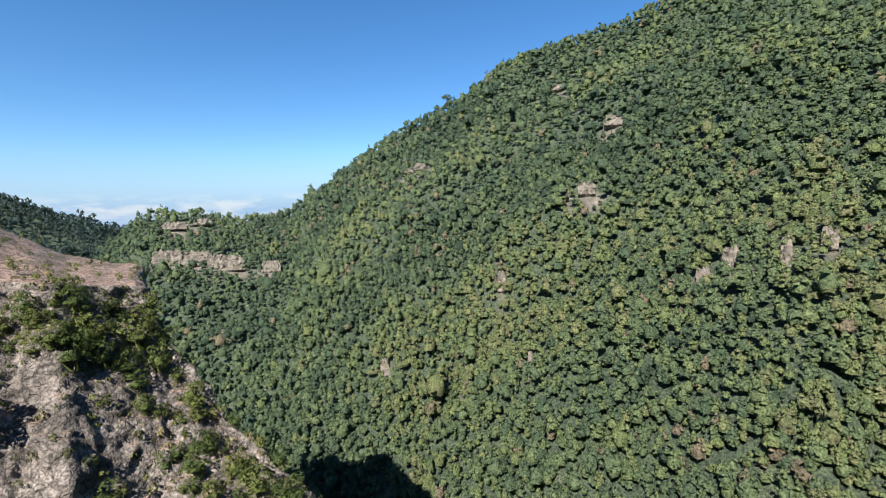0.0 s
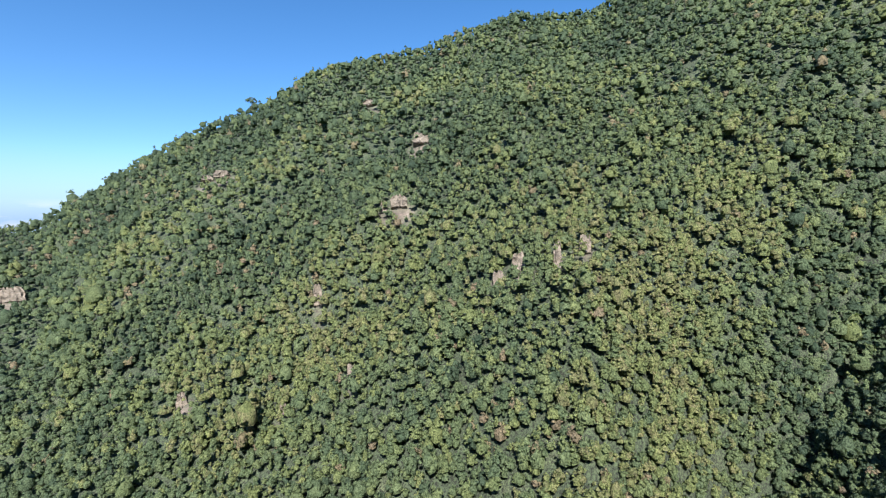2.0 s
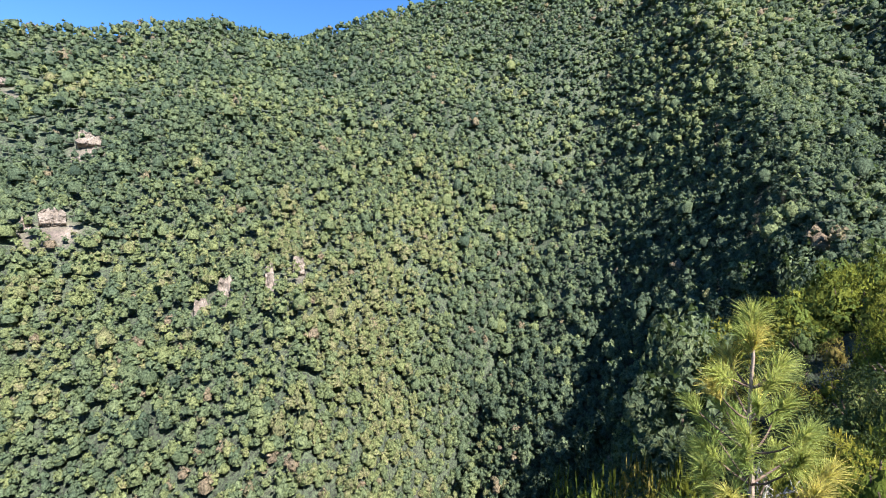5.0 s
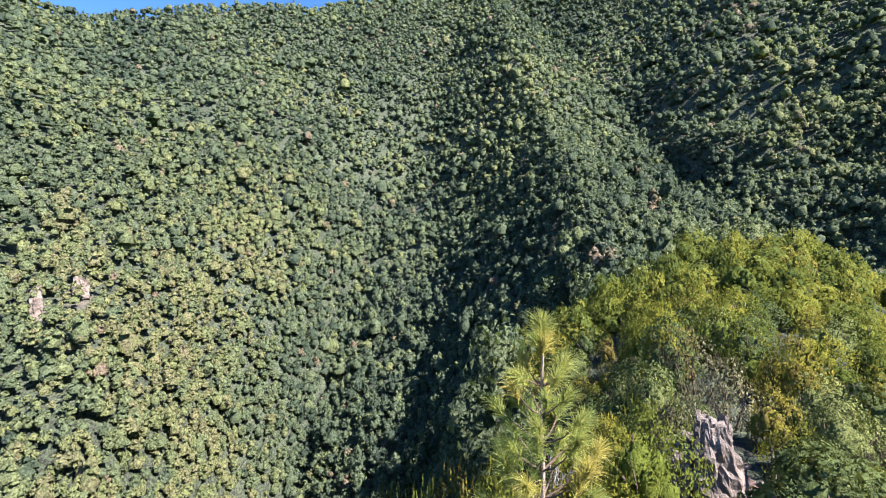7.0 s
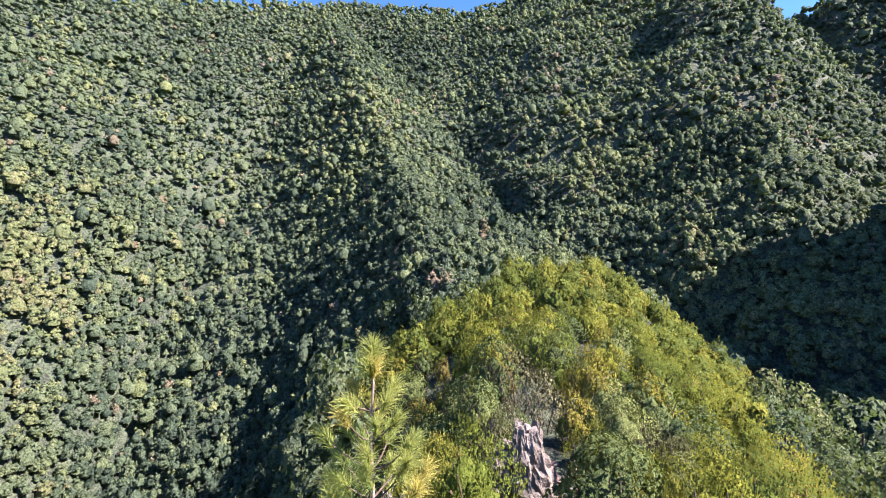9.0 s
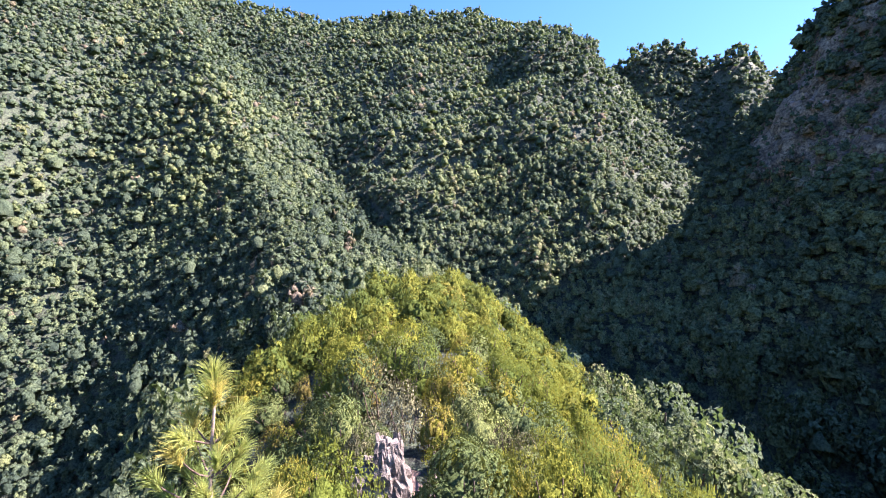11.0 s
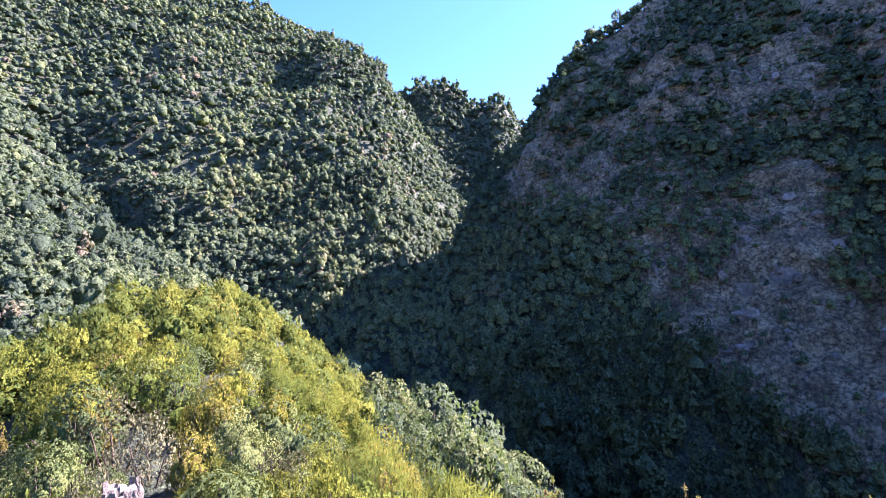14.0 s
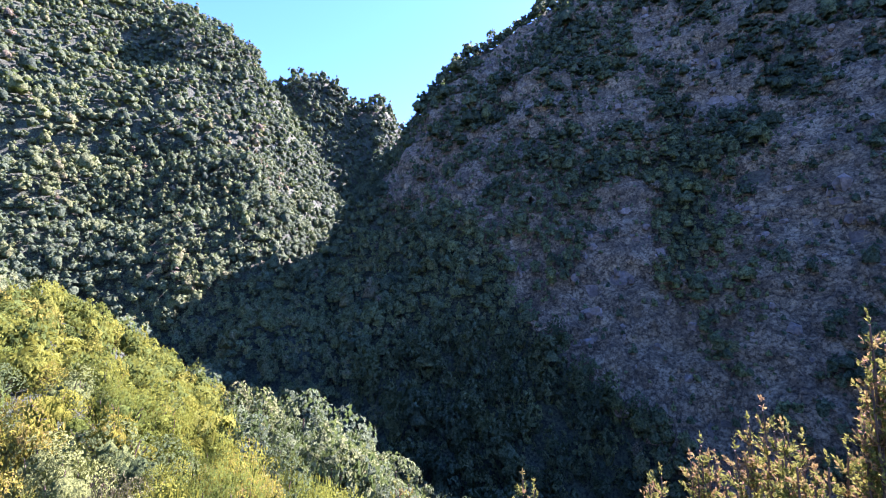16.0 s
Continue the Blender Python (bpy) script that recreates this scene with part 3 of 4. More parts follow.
def azimuth(x, y):
    return np.degrees(np.arctan2(x, y))


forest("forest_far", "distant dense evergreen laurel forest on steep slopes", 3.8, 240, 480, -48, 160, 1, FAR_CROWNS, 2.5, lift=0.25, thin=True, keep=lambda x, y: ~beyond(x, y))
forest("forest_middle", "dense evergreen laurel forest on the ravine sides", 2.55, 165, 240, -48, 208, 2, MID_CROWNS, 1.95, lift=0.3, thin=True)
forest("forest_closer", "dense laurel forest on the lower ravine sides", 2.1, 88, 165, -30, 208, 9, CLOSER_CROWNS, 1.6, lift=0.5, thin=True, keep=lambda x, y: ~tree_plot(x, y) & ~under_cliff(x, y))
forest("forest_under_the_cliff", "laurel forest in the shade below the cliff", 3.5, 88, 112, 132, 184, 12, NEAR_CROWNS, 2.6)
forest("forest_near", "dark green laurel trees on the near ravine side", 3.5, 60, 88, 56, 182, 3, NEAR_CROWNS, 2.5,
       keep=lambda x, y: ~tree_plot(x, y) & ~heath(x, y))
forest("forest_low", "laurel forest low in the ravine", 4.2, 50, 88, -48, 208, 8, CHEAP_CROWNS, 3.0, keep=lambda x, y: ((azimuth(x, y) < 56) | (azimuth(x, y) > 182) | (azimuth(x, y) < -178)) & ~heath(x, y) & ~butte(x, y))
forest("forest_beyond_the_butte", "laurel forest behind the butte", 3.8, 104, 165, -48, -30, 10, MID_CROWNS, 2.9, lift=0.2)
forest("cliff_shrubs", "dark shrubs clinging to the shaded cliff", 2.2, 92, 232, 150, 208, 6, SCRUB_FAR, 0.85, cling=0.6)
forest("forest_behind", "dense laurel forest on slopes out of sight", 11.0, 30, 520, 208, 312, 4, CHEAP_CROWNS, 6.4, keep=lambda x, y: ~butte(x, y))
forest("forest_over_the_crest", "dense laurel forest beyond the ridges", 10.0, 240, 520, -48, 208, 5, CHEAP_CROWNS, 3.4, lift=0.0, keep=beyond)
forest("forest_on_far_hill", "distant wooded hillside", 10, 950, 1270, -60, -28, 7, CHEAP_CROWNS, 4.6, material=HAZY_WOOD)

# ---- plants that stand one by one ----
def part(name, tri, material, parent, label="", attrs=None, smooth=False):
    """Triangles as one mesh object under a thing."""
    tri = np.asarray(tri)
    v = tri[..., :3].reshape(-1, 3)
    soft = tri[..., 3:].reshape(-1, 3) if tri.shape[-1] == 6 else None
    ob = mesh_object(name, v, np.arange(len(v)).reshape(-1, 3), material, smooth or soft is not None, attrs, soft)
    ob.parent = parent
    return tagged(ob, label)


def tube(points, radii, sides=6):
    """Triangles of a tapered limb along points."""
    p = np.array(points, float)
    rings = []
    for i in range(len(p)):
        d = p[min(i + 1, len(p) - 1)] - p[max(i - 1, 0)]
        d /= np.linalg.norm(d) + 1e-9
        u = np.cross(d, (0.31, 0.17, 0.93) if abs(d[2]) < 0.9 else (1, 0, 0))
        u /= np.linalg.norm(u)
        w = np.cross(d, u)
        a = np.linspace(0, 2 * np.pi, sides, endpoint=False)
        rings.append(p[i] + radii[i] * (np.cos(a)[:, None] * u + np.sin(a)[:, None] * w))
    tri = []
    for a, b in zip(rings[:-1], rings[1:]):
        for k in range(sides):
            j = (k + 1) % sides
            tri += [[a[k], a[j], b[j]], [a[k], b[j], b[k]]]
    for k in range(1, sides - 1):
        tri.append([rings[-1][0], rings[-1][k], rings[-1][k + 1]])
    return np.array(tri)


def limb(rng, start, way, length, radius, bends=4, wander=0.25, up=0.05):
    pts, d = [np.array(start, float)], np.array(way, float)
    for i in range(bends):
        d = d + rng.normal(size=3) * wander + np.array((0, 0, up))
        d /= np.linalg.norm(d)
        pts.append(pts[-1] + d * length / bends)
    return pts, np.linspace(radius, radius * 0.3, bends + 1)


def blades(rng, base, way, length, width):
    """Narrow two-triangle leaves from arrays of base points and directions."""
    n = len(base)
    w = way / np.linalg.norm(way, axis=1)[:, None]
    s = np.cross(w, rng.normal(size=(n, 3)))
    s /= np.linalg.norm(s, axis=1)[:, None]
    length, width = np.reshape(length, (-1, 1)), np.reshape(width, (-1, 1))
    mid = base + w * length * 0.5
    tip = base + w * length
    a, b = mid + s * width, mid - s * width
    return np.stack([np.stack([base, a, tip], 1), np.stack([base, tip, b], 1)], 1).reshape(-1, 3, 3)


def heather_foliage(seed, lobes, shoots, length, width, up=0.75, core=True):
    """Feathery mounds of upright shoots, one metre in radius."""
    rng = np.random.default_rng(seed)
    c, rad = [np.array([0, 0, 0.75])], [0.46]
    for i in range(lobes):
        t, q = rng.uniform(0, 2 * np.pi), math.sqrt(rng.uniform(0.1, 1)) * 0.75
        c.append(np.array([q * math.cos(t), q * math.sin(t), (0.95 - 0.7 * q * q) * rng.uniform(0.2, 1.12)]))
        rad.append(rng.uniform(0.24, 0.42))
    c, rad = np.array(c), np.array(rad)
    k = rng.integers(len(c), size=shoots * 3)
    d = rng.normal(size=(len(k), 3))
    d /= np.linalg.norm(d, axis=1)[:, None]
    base = c[k] + d * (rad[k] * rng.uniform(0.88, 1.06, len(k)))[:, None]
    gap = np.linalg.norm(base[:, None] - c[None], axis=2) - rad[None] * 0.8
    gap[np.arange(len(k)), k] = 1
    ok = (gap.min(1) > 0) & (d[:, 2] > -0.5) & (base[:, 2] > 0.05)
    base, d = base[ok][:shoots], d[ok][:shoots]
    way = d * 0.6 + np.array((0, 0, up)) + rng.normal(size=d.shape) * 0.3
    n = len(base)
    tri = blades(rng, base, way, length * rng.uniform(0.6, 1.4, n), width * rng.uniform(0.7, 1.3, n))
    soft = d + np.array((0, 0, 0.15)) + rng.normal(size=d.shape) * 0.2
    soft = np.repeat(soft / np.linalg.norm(soft, axis=1)[:, None], 2, axis=0)
    tri = np.concatenate([tri, np.repeat(soft[:, None], 3, axis=1)], 2)
    if not core:
        return tri
    heart = [t for p, q in zip(c, rad) for t in dome(rng, p, q * 0.66, True, (0, 0, 0.1))]
    return np.concatenate([tri, np.array(heart)])


def mound(seed, leaves, leaf, shoots, length, width, dense=True):
    """A soft heather mound of small leaf sprays with upright shoots standing out of it."""
    return np.concatenate([broadleaf(seed, 13, leaves, leaf, dense), heather_foliage(seed, 9, shoots, length, width, 0.8, False)])


def bush(name, label, foliage_tri, material, seed, stems=5):
    rng = np.random.default_rng(seed)
    thing = tagged(new(name), label, "bush")
    part("foliage", foliage_tri, material, thing)
    for i in range(stems):
        t = rng.uniform(0, 2 * np.pi)
        pts, rad = limb(rng, (0.06 * math.cos(t), 0.06 * math.sin(t), -0.25), (0.5 * math.cos(t), 0.5 * math.sin(t), 1), 1.15, 0.035, 4, 0.2)
        part("stem", tube(pts, rad, 5), BARK, thing)
    return thing


def broadleaf(seed, lobes, leaves, size, dense=True):
    """Rounded shrub of broad leaves."""
    rng = np.random.default_rng(seed + 9)
    heart = [t for k in range(lobes) for t in dome(rng, np.array((0.5 * math.cos(k * 2.4) * (k / lobes) ** 0.5, 0.5 * math.sin(k * 2.4) * (k / lobes) ** 0.5, 0.66 - 0.46 * k / lobes)), 0.2, True, (0, 0, 0.1))]
    outer = crown_shape(seed, lobes, leaves, size, core=False, flat=1.1) * np.array((0.95, 0.95, 0.9, 1, 1, 1))
    return np.concatenate([outer, np.array(heart)]) if dense else outer


def place(maker_list, name_seed, spots, group):
    """Copies of a few bushes at spots (x, y, radius, height)."""
    rng = np.random.default_rng(name_seed)
    made = []
    for i, (x, y, rad, tall) in enumerate(spots):
        src = maker_list[rng.integers(len(maker_list))]
        m = pose(x, y, float(terrain(x, y)) - 0.05, 0, 0, rng.uniform(0, 360))
        ob = copy_thing(src, m)
        ob.scale = (rad, rad, tall)
        tagged(ob, group=group)
        made.append(ob)
    return made


def remove_thing(ob):
    for o in (*ob.children_recursive, ob):
        bpy.data.objects.remove(o)


def clear_of(x, y):
    """Kept free of bushes: the viewpoint, the path, the crag and the pine's foot."""
    az, r = np.degrees(np.arctan2(x, y)), np.hypot(x, y)
    path = np.abs(r * np.sin(np.radians(az - (115.4 - 0.24 * r)))) < np.where(r > 9.5, 0.45, 0.8)
    path &= (r < 15.5) & (az > 0)
    crag = np.hypot(x - CRAG_AT[0], y - CRAG_AT[1]) < 1.1
    view = (r < 4.6) | ((az > 150) & (r < 9)) | ((az < -100) & (r < 9)) | ((az > 60) & (az < 112) & (r < 8.4))
    return path | crag | view


CRAG_AT = (12.2 * math.sin(radians(109.0)), 12.2 * math.cos(radians(109.0)))


def heath_plants():
    rng = np.random.default_rng(77)
    def set_of(tag, shoots, length, width, leaves, leaf):
        return ([bush("heather_bush", "yellow-green tree heather bush on the spur", mound(tag + i, leaves, leaf * 0.85, shoots // 4, length * 1.3, width), HEATHER, i) for i in range(5)],
                [bush("laurel_shrub", "dark glossy broad-leaved shrub among heather", broadleaf(tag + 20 + i, 12, leaves, leaf), SHRUB, 10 + i) for i in range(3)],
                [bush("grey_shrub", "pale grey-leaved shrub among heather on the spur", mound(tag + 40 + i, leaves, leaf * 0.9, shoots // 4, length * 1.3, width, False), GREY_SHRUB, 20 + i, 4) for i in range(2)])

    def grow(p, sets, r_lo, r_hi, s_lo, s_hi):
        p = p[heath(p[:, 0], p[:, 1]) & ~clear_of(p[:, 0], p[:, 1])]
        r = np.hypot(p[:, 0], p[:, 1])
        p = p[(r >= r_lo) & (r < r_hi)]
        kinds = rng.uniform(size=len(p)) + 0.45 * wave(p[:, 0], p[:, 1], 7, 41)
        for lo, hi, src, grp in ((-9, 0.66, sets[0], "heather on the spur"), (0.66, 1.1, sets[1], "dark shrubs on the spur"), (1.1, 9, sets[2], "grey shrubs on the spur")):
            k = (kinds >= lo) & (kinds < hi)
            place(src, 60, [(x, y, q, q * rng.uniform(1.0, 1.8)) for (x, y), q in zip(p[k], rng.uniform(s_lo, s_hi, k.sum()))], grp)
        for t in (*sets[0], *sets[1], *sets[2]):
            remove_thing(t)
        return len(p)

    near = grow(scatter(1.45, 4, 17, 20, 215, 31), set_of(500, 2000, 0.07, 0.013, 2300, 0.027), 4, 17, 0.6, 1.3)
    mid = grow(scatter(2.05, 16, 42, 20, 200, 33), set_of(700, 900, 0.07, 0.018, 1050, 0.04), 17, 41, 0.8, 1.8)
    pale = bush("grey_shrub", "pale grey-leaved shrub above the rock outcrop", mound(760, 2800, 0.03, 900, 0.1, 0.012, False), GREY_SHRUB, 44, 4)
    place([pale], 61, [(14.2 * math.sin(radians(106.6)), 14.2 * math.cos(radians(106.6)), 0.95, 1.9)], "grey shrubs on the spur")
    remove_thing(pale)
    gloss = bush("laurel_shrub", "glossy dark green shrub at the edge of the path", broadleaf(761, 14, 2200, 0.04), SHRUB, 45)
    place([gloss], 62, [(9.3 * math.sin(radians(117.5)), 9.3 * math.cos(radians(117.5)), 1.2, 1.65)], "dark shrubs on the spur")
    remove_thing(gloss)
    # heather just below the ledge, beside the pine
    low = bush("heather_bush", "yellow-green heather below the ledge beside the pine", mound(770, 2600, 0.026, 700, 0.09, 0.012), HEATHER, 47)
    for az, r, el in ((73.5, 8.2, -28.5), (77, 7.4, -27), (81, 7.6, -26), (85, 8.6, -25), (94, 8.2, -25), (98, 8.6, -24.5)):
        x, y = r * math.sin(radians(az)), r * math.cos(radians(az))
        place([low], int(az), [(x, y, 1.15, (r * math.tan(radians(el)) - float(terrain(x, y))) / 1.2)], "heather on the spur")
    remove_thing(low)
    # the farther heather, past counting
    far = scatter(2.4, 35, 75, 60, 200, 32)
    far = far[heath(far[:, 0], far[:, 1])]
    tpl = [mound(560 + i, 300, 0.075, 60, 0.13, 0.03) for i in range(4)] + [crown_shape(570 + i, 12, 300, 0.09, flat=1.1, small=0.2, large=0.36) for i in range(8)]
    vs, ts, ns = [], [], []
    for x, y in far:
        k = rng.integers(len(tpl))
        a, rad, tall = rng.uniform(0, 2 * np.pi), rng.uniform(1.1, 2.3), rng.uniform(1.2, 3.2)
        v = tpl[k]
        vs.append(np.stack([(v[..., 0] * math.cos(a) - v[..., 1] * math.sin(a)) * rad + x, (v[..., 0] * math.sin(a) + v[..., 1] * math.cos(a)) * rad + y,
                            v[..., 2] * tall + float(terrain(x, y)) - 0.05], -1).reshape(-1, 3))
        ns.append(np.stack([v[..., 3] * math.cos(a) - v[..., 4] * math.sin(a), v[..., 3] * math.sin(a) + v[..., 4] * math.cos(a), v[..., 5]], -1).reshape(-1, 3))
        ts.append(np.full(v.shape[0] * 3, rng.uniform(0, 0.85) if k < 4 else rng.uniform(0.0, 0.7)))
    v = np.concatenate(vs)
    ob = mesh_object("heather_thicket", v, np.arange(len(v)).reshape(-1, 3), HEATHER_FAR, True, {"tint": np.concatenate(ts)}, np.concatenate(ns))
    tagged(ob, "dense yellow-green heather thicket along the spur", "heather", kind="stuff")


HEATHER_FAR = foliage("far_heather_leaves", [(0.0, (0.055, 0.09, 0.028)), (0.4, (0.1, 0.138, 0.033)), (0.75, (0.16, 0.182, 0.036)), (1.0, (0.2, 0.18, 0.05))], glow=0.28, through_color=(0.28, 0.31, 0.05), scale=1.2, gap_shade=0.65, light=1.3)
heath_plants()


# ---- laurel trees of the near ravine side ----
def near_trees():
    rng = np.random.default_rng(91)
    src = []
    for i in range(6):
        t = tagged(new("laurel_tree"), "evergreen laurel tree with a dense dark green crown", "tree")
        part("crown", crown_shape(400 + i, 20, 600, 0.062, flat=1.2, small=0.17, large=0.3), LAUREL_TREE, t)
        pts, rad = limb(rng, (0, 0, -1.2), (0, 0, 1), 1.9, 0.07, 4, 0.08)
        part("trunk", tube(pts, rad, 6), BARK, t)
        src.append(t)
    p = scatter(3.6, 30, 112, 56, 175, 93)
    p = p[~heath(p[:, 0], p[:, 1]) & tree_plot(p[:, 0], p[:, 1])]
    p = p[np.argsort(np.hypot(p[:, 0], p[:, 1]))]
    for x, y in p[:300]:
        rad = 2.5 * rng.lognormal(0, 0.24)
        ob = copy_thing(src[rng.integers(6)], pose(x, y, float(terrain(x, y)) + 0.5 * rad, 0, 0, rng.uniform(0, 360)))
        ob.scale = (rad, rad, rad * rng.uniform(1.0, 1.6))
        tagged(ob, group="laurel trees on the near slope")
    for t in src:
        remove_thing(t)
    forest("forest_below_the_spur", "dark laurel trees below the spur", 0, 0, 0, 0, 0, 95, NEAR_CROWNS, 2.5, spots=p[300:])


near_trees()


# ---- young pine ----
def young_pine(x, y, top):
    rng = np.random.default_rng(5)
    base = float(terrain(x, y))
    tall = top - base
    thing = tagged(new("young_pine"), "young pine with long yellow-green needle tufts", "tree")
    thing.location = (x, y, base)
    trunk = [(0.02 * math.sin(i * 1.3), 0.02 * math.cos(i * 1.7), -0.2 + (tall + 0.1) * i / 10) for i in range(11)]
    part("trunk", tube(trunk, np.linspace(0.05, 0.014, 11), 8), PINE_BARK, thing)

    def tuft(at, way, n, length, cone):
        way = np.array(way) / np.linalg.norm(way)
        d = way + rng.normal(size=(n, 3)) * cone
        b = np.array(at) - way * rng.uniform(0, 0.22, (n, 1))
        d = d / np.linalg.norm(d, axis=1)[:, None]
        l = length * rng.uniform(0.75, 1.15, n)
        # each needle bends down a little past its middle
        s = np.cross(d, rng.normal(size=(n, 3)))
        s = s / np.linalg.norm(s, axis=1)[:, None] * 0.0038
        m = b + d * l[:, None] * 0.55
        e = b + d * l[:, None] + np.array((0, 0, -0.16)) * l[:, None]
        return np.concatenate([np.stack([b - s, b + s, m + s], 1), np.stack([b - s, m + s, m - s], 1), np.stack([m - s, m + s, e], 1)])

    for k in range(3):
        part("shoot", tube([(0.01 * k, 0.01 * k, tall - 0.12), (0.02 * math.cos(k * 2.1), 0.02 * math.sin(k * 2.1), tall + 0.05 + 0.03 * k)], [0.014, 0.009], 5), PINE_SHOOT, thing, "pale green growing tip")
    part("needles", tuft((0, 0, tall - 0.08), (0, 0, 1), 320, 0.36, 0.55), PINE, thing)
    for level, (h, count, reach) in enumerate(((0.36, 3, 0.12), (0.95, 4, 0.4), (1.35, 5, 0.58), (1.75, 5, 0.75), (2.15, 6, 0.88), (2.55, 6, 0.95), (2.95, 6, 1.0))):
        if h > tall - 0.1:
            break
        for i in range(count):
            a = 2 * np.pi * (i + rng.uniform(-0.25, 0.25)) / count + level
            out = np.array((math.cos(a), math.sin(a), 0.35))
            length = reach * rng.uniform(0.75, 1.15)
            pts, rad = limb(rng, (0, 0, tall - h), out, length, 0.016, 4, 0.1, 0.14)
            br = part("branch", tube(pts, rad, 5), BARK, thing)
            tri = tuft(pts[-1], pts[-1] - pts[-2] + np.array((0, 0, 0.04)), 170, 0.33, 0.42)
            if reach > 0.75:
                tri = np.concatenate([tri, tuft(pts[-2], pts[-1] - pts[-2] + rng.normal(size=3) * 0.1, 110, 0.3, 0.5)])
            part("needles", tri, PINE, br)
    return thing


PINE_BARK = bark("pine_bark", (0.17, 0.13, 0.10), (0.38, 0.31, 0.25), 16)
PINE_SHOOT = foliage("pine_shoot", [(0.0, (0.25, 0.30, 0.08)), (1.0, (0.32, 0.36, 0.10))], attr="object", glow=0.3)
young_pine(6.95, -0.1, -1.02)


# ---- dead tree ----
def dead_tree(x, y, tall, top, name, label, seed, thin=1.0):
    """Bare bleached wood that ends at the height top."""
    rng = np.random.default_rng(seed)
    thing = tagged(new(name), label, "tree" if tall > 3 else "bush")
    thing.location = (x, y, top - tall)
    k = thin * tall / 9
    pts, rad = limb(rng, (0, 0, -0.22 * tall), (0.1, 0, 1), tall * 0.75, 0.16 * k, 5, 0.1)
    part("trunk", tube(pts, rad, 6), PALE_WOOD, thing)
    for i in range(11):
        a = rng.uniform(0, 2 * np.pi)
        s = pts[rng.integers(2, 6)]
        q, qr = limb(rng, s, (0.8 * math.cos(a), 0.8 * math.sin(a), 1.0), tall * rng.uniform(0.3, 0.55), 0.09 * k, 4, 0.22)
        br = part("branch", tube(q, qr, 5), PALE_WOOD, thing)
        for j in range(4):
            w, wr = limb(rng, q[rng.integers(1, 4)], rng.normal(size=3) * 0.5 + np.array((0, 0, 0.7)), tall * 0.2, 0.04 * k, 3, 0.3)
            part("twig", tube(w, wr, 4), PALE_WOOD, br)


DEAD_X, DEAD_Y = 76 * math.sin(radians(81.5)), 76 * math.cos(radians(81.5))
dead_tree(DEAD_X, DEAD_Y, 9.0, float(terrain(DEAD_X, DEAD_Y)) + 10.0, "dead_tree", "bleached leafless dead tree standing among laurels", 8)
dead_tree(9.2 * math.sin(radians(92.5)), 9.2 * math.cos(radians(92.5)), 1.9, 9.2 * math.tan(radians(-21.5)), "dead_bush", "bleached bare branches of a dead bush beside the pine", 18, 1.3)

# ---- crag beside the path ----
def crag(x, y):
    thing = tagged(new("rock_outcrop"), "weathered pale grey rock slab beside the dirt path", "rock")
    base = float(terrain(x, y))
    thing.location = (x, y, base)
    thing.rotation_euler = (0, 0, radians(-109.0))
    top = -3.85 - base
    for name, (cx, cy, w, d, h, taper, lean) in (("slab", (0.16, 0.0, 0.66, 0.85, top, 0.6, -0.16)), ("boulder", (-0.72, -0.2, 0.44, 0.5, top * 0.74, 0.8, 0.06)),
                                                 ("boulder", (-0.5, 0.65, 0.3, 0.35, top * 0.72, 0.7, 0.05)), ("boulder", (0.2, -0.95, 0.34, 0.35, top * 0.45, 0.7, 0.0))):
        bm = bmesh.new()
        bmesh.ops.create_cube(bm, size=2.0)
        bmesh.ops.subdivide_edges(bm, edges=bm.edges[:], cuts=17, use_grid_fill=True)
        for v in bm.verts:
            c = v.co.copy()
            u = (c.z + 1) / 2
            side = Vector((c.x, c.y, 0)) * (1 - 0.16 * min(1.0, abs(c.x * c.y)))
            wide = 1 - (1 - taper) * u ** 1.3
            p = Vector((cx + side.x * w * wide + lean * u, cy + side.y * d * (1 - 0.45 * u), u * h * (1 - 0.14 * float(blocks3(*(np.array((side.x * w, side.y * d, 0.0)) + 7.0), 0.3, 35))) * 1.08 - 0.15))
            q = np.array(p[:]) + 7.0
            k = 0.12 * blocks3(*q, 0.5, 5) + 0.06 * blocks3(*q, 0.22, 15) + 0.06 * float(wave3(*q, 0.3, 25)) - 0.15
            out = Vector((c.x, c.y, 0.7 * max(c.z, 0))).normalized()
            v.co = p + out * float(k)
        me = bpy.data.meshes.new(name)
        bm.to_mesh(me)
        bm.free()
        me.materials.append(CRAG)
        ob = new(name, me)
        ob.parent = thing


crag(*CRAG_AT)


# ---- dirt path, its steps and rail ----
def path_spot(r, off=0.0):
    az = radians(115.4 - 0.24 * r)
    x, y = r * math.sin(az) + off * math.cos(az), r * math.cos(az) - off * math.sin(az)
    return x, y


def dirt_path():
    rows, cols = 60, 9
    v = []
    for i in range(rows):
        r = 1.2 + 15.0 * i / (rows - 1)
        for j in range(cols):
            o = (j / (cols - 1) - 0.5) * (0.72 + 0.2 * math.sin(i * 0.7) * math.sin(i * 0.31 + j))
            x, y = path_spot(r, o)
            v.append((x, y, float(terrain(x, y)) + 0.05 + 0.04 * float(wave(x, y, 0.5, 51)) - 0.05 * abs(j - 4) / 4))
    f = [(i * cols + j, (i + 1) * cols + j, (i + 1) * cols + j + 1, i * cols + j + 1) for i in range(rows - 1) for j in range(cols - 1)]
    ob = mesh_object("path", np.array(v), np.array(f)[:, ::-1], PATH_SOIL, True)
    tagged(ob, "worn reddish-brown dirt footpath along the spur", "path", kind="structure")


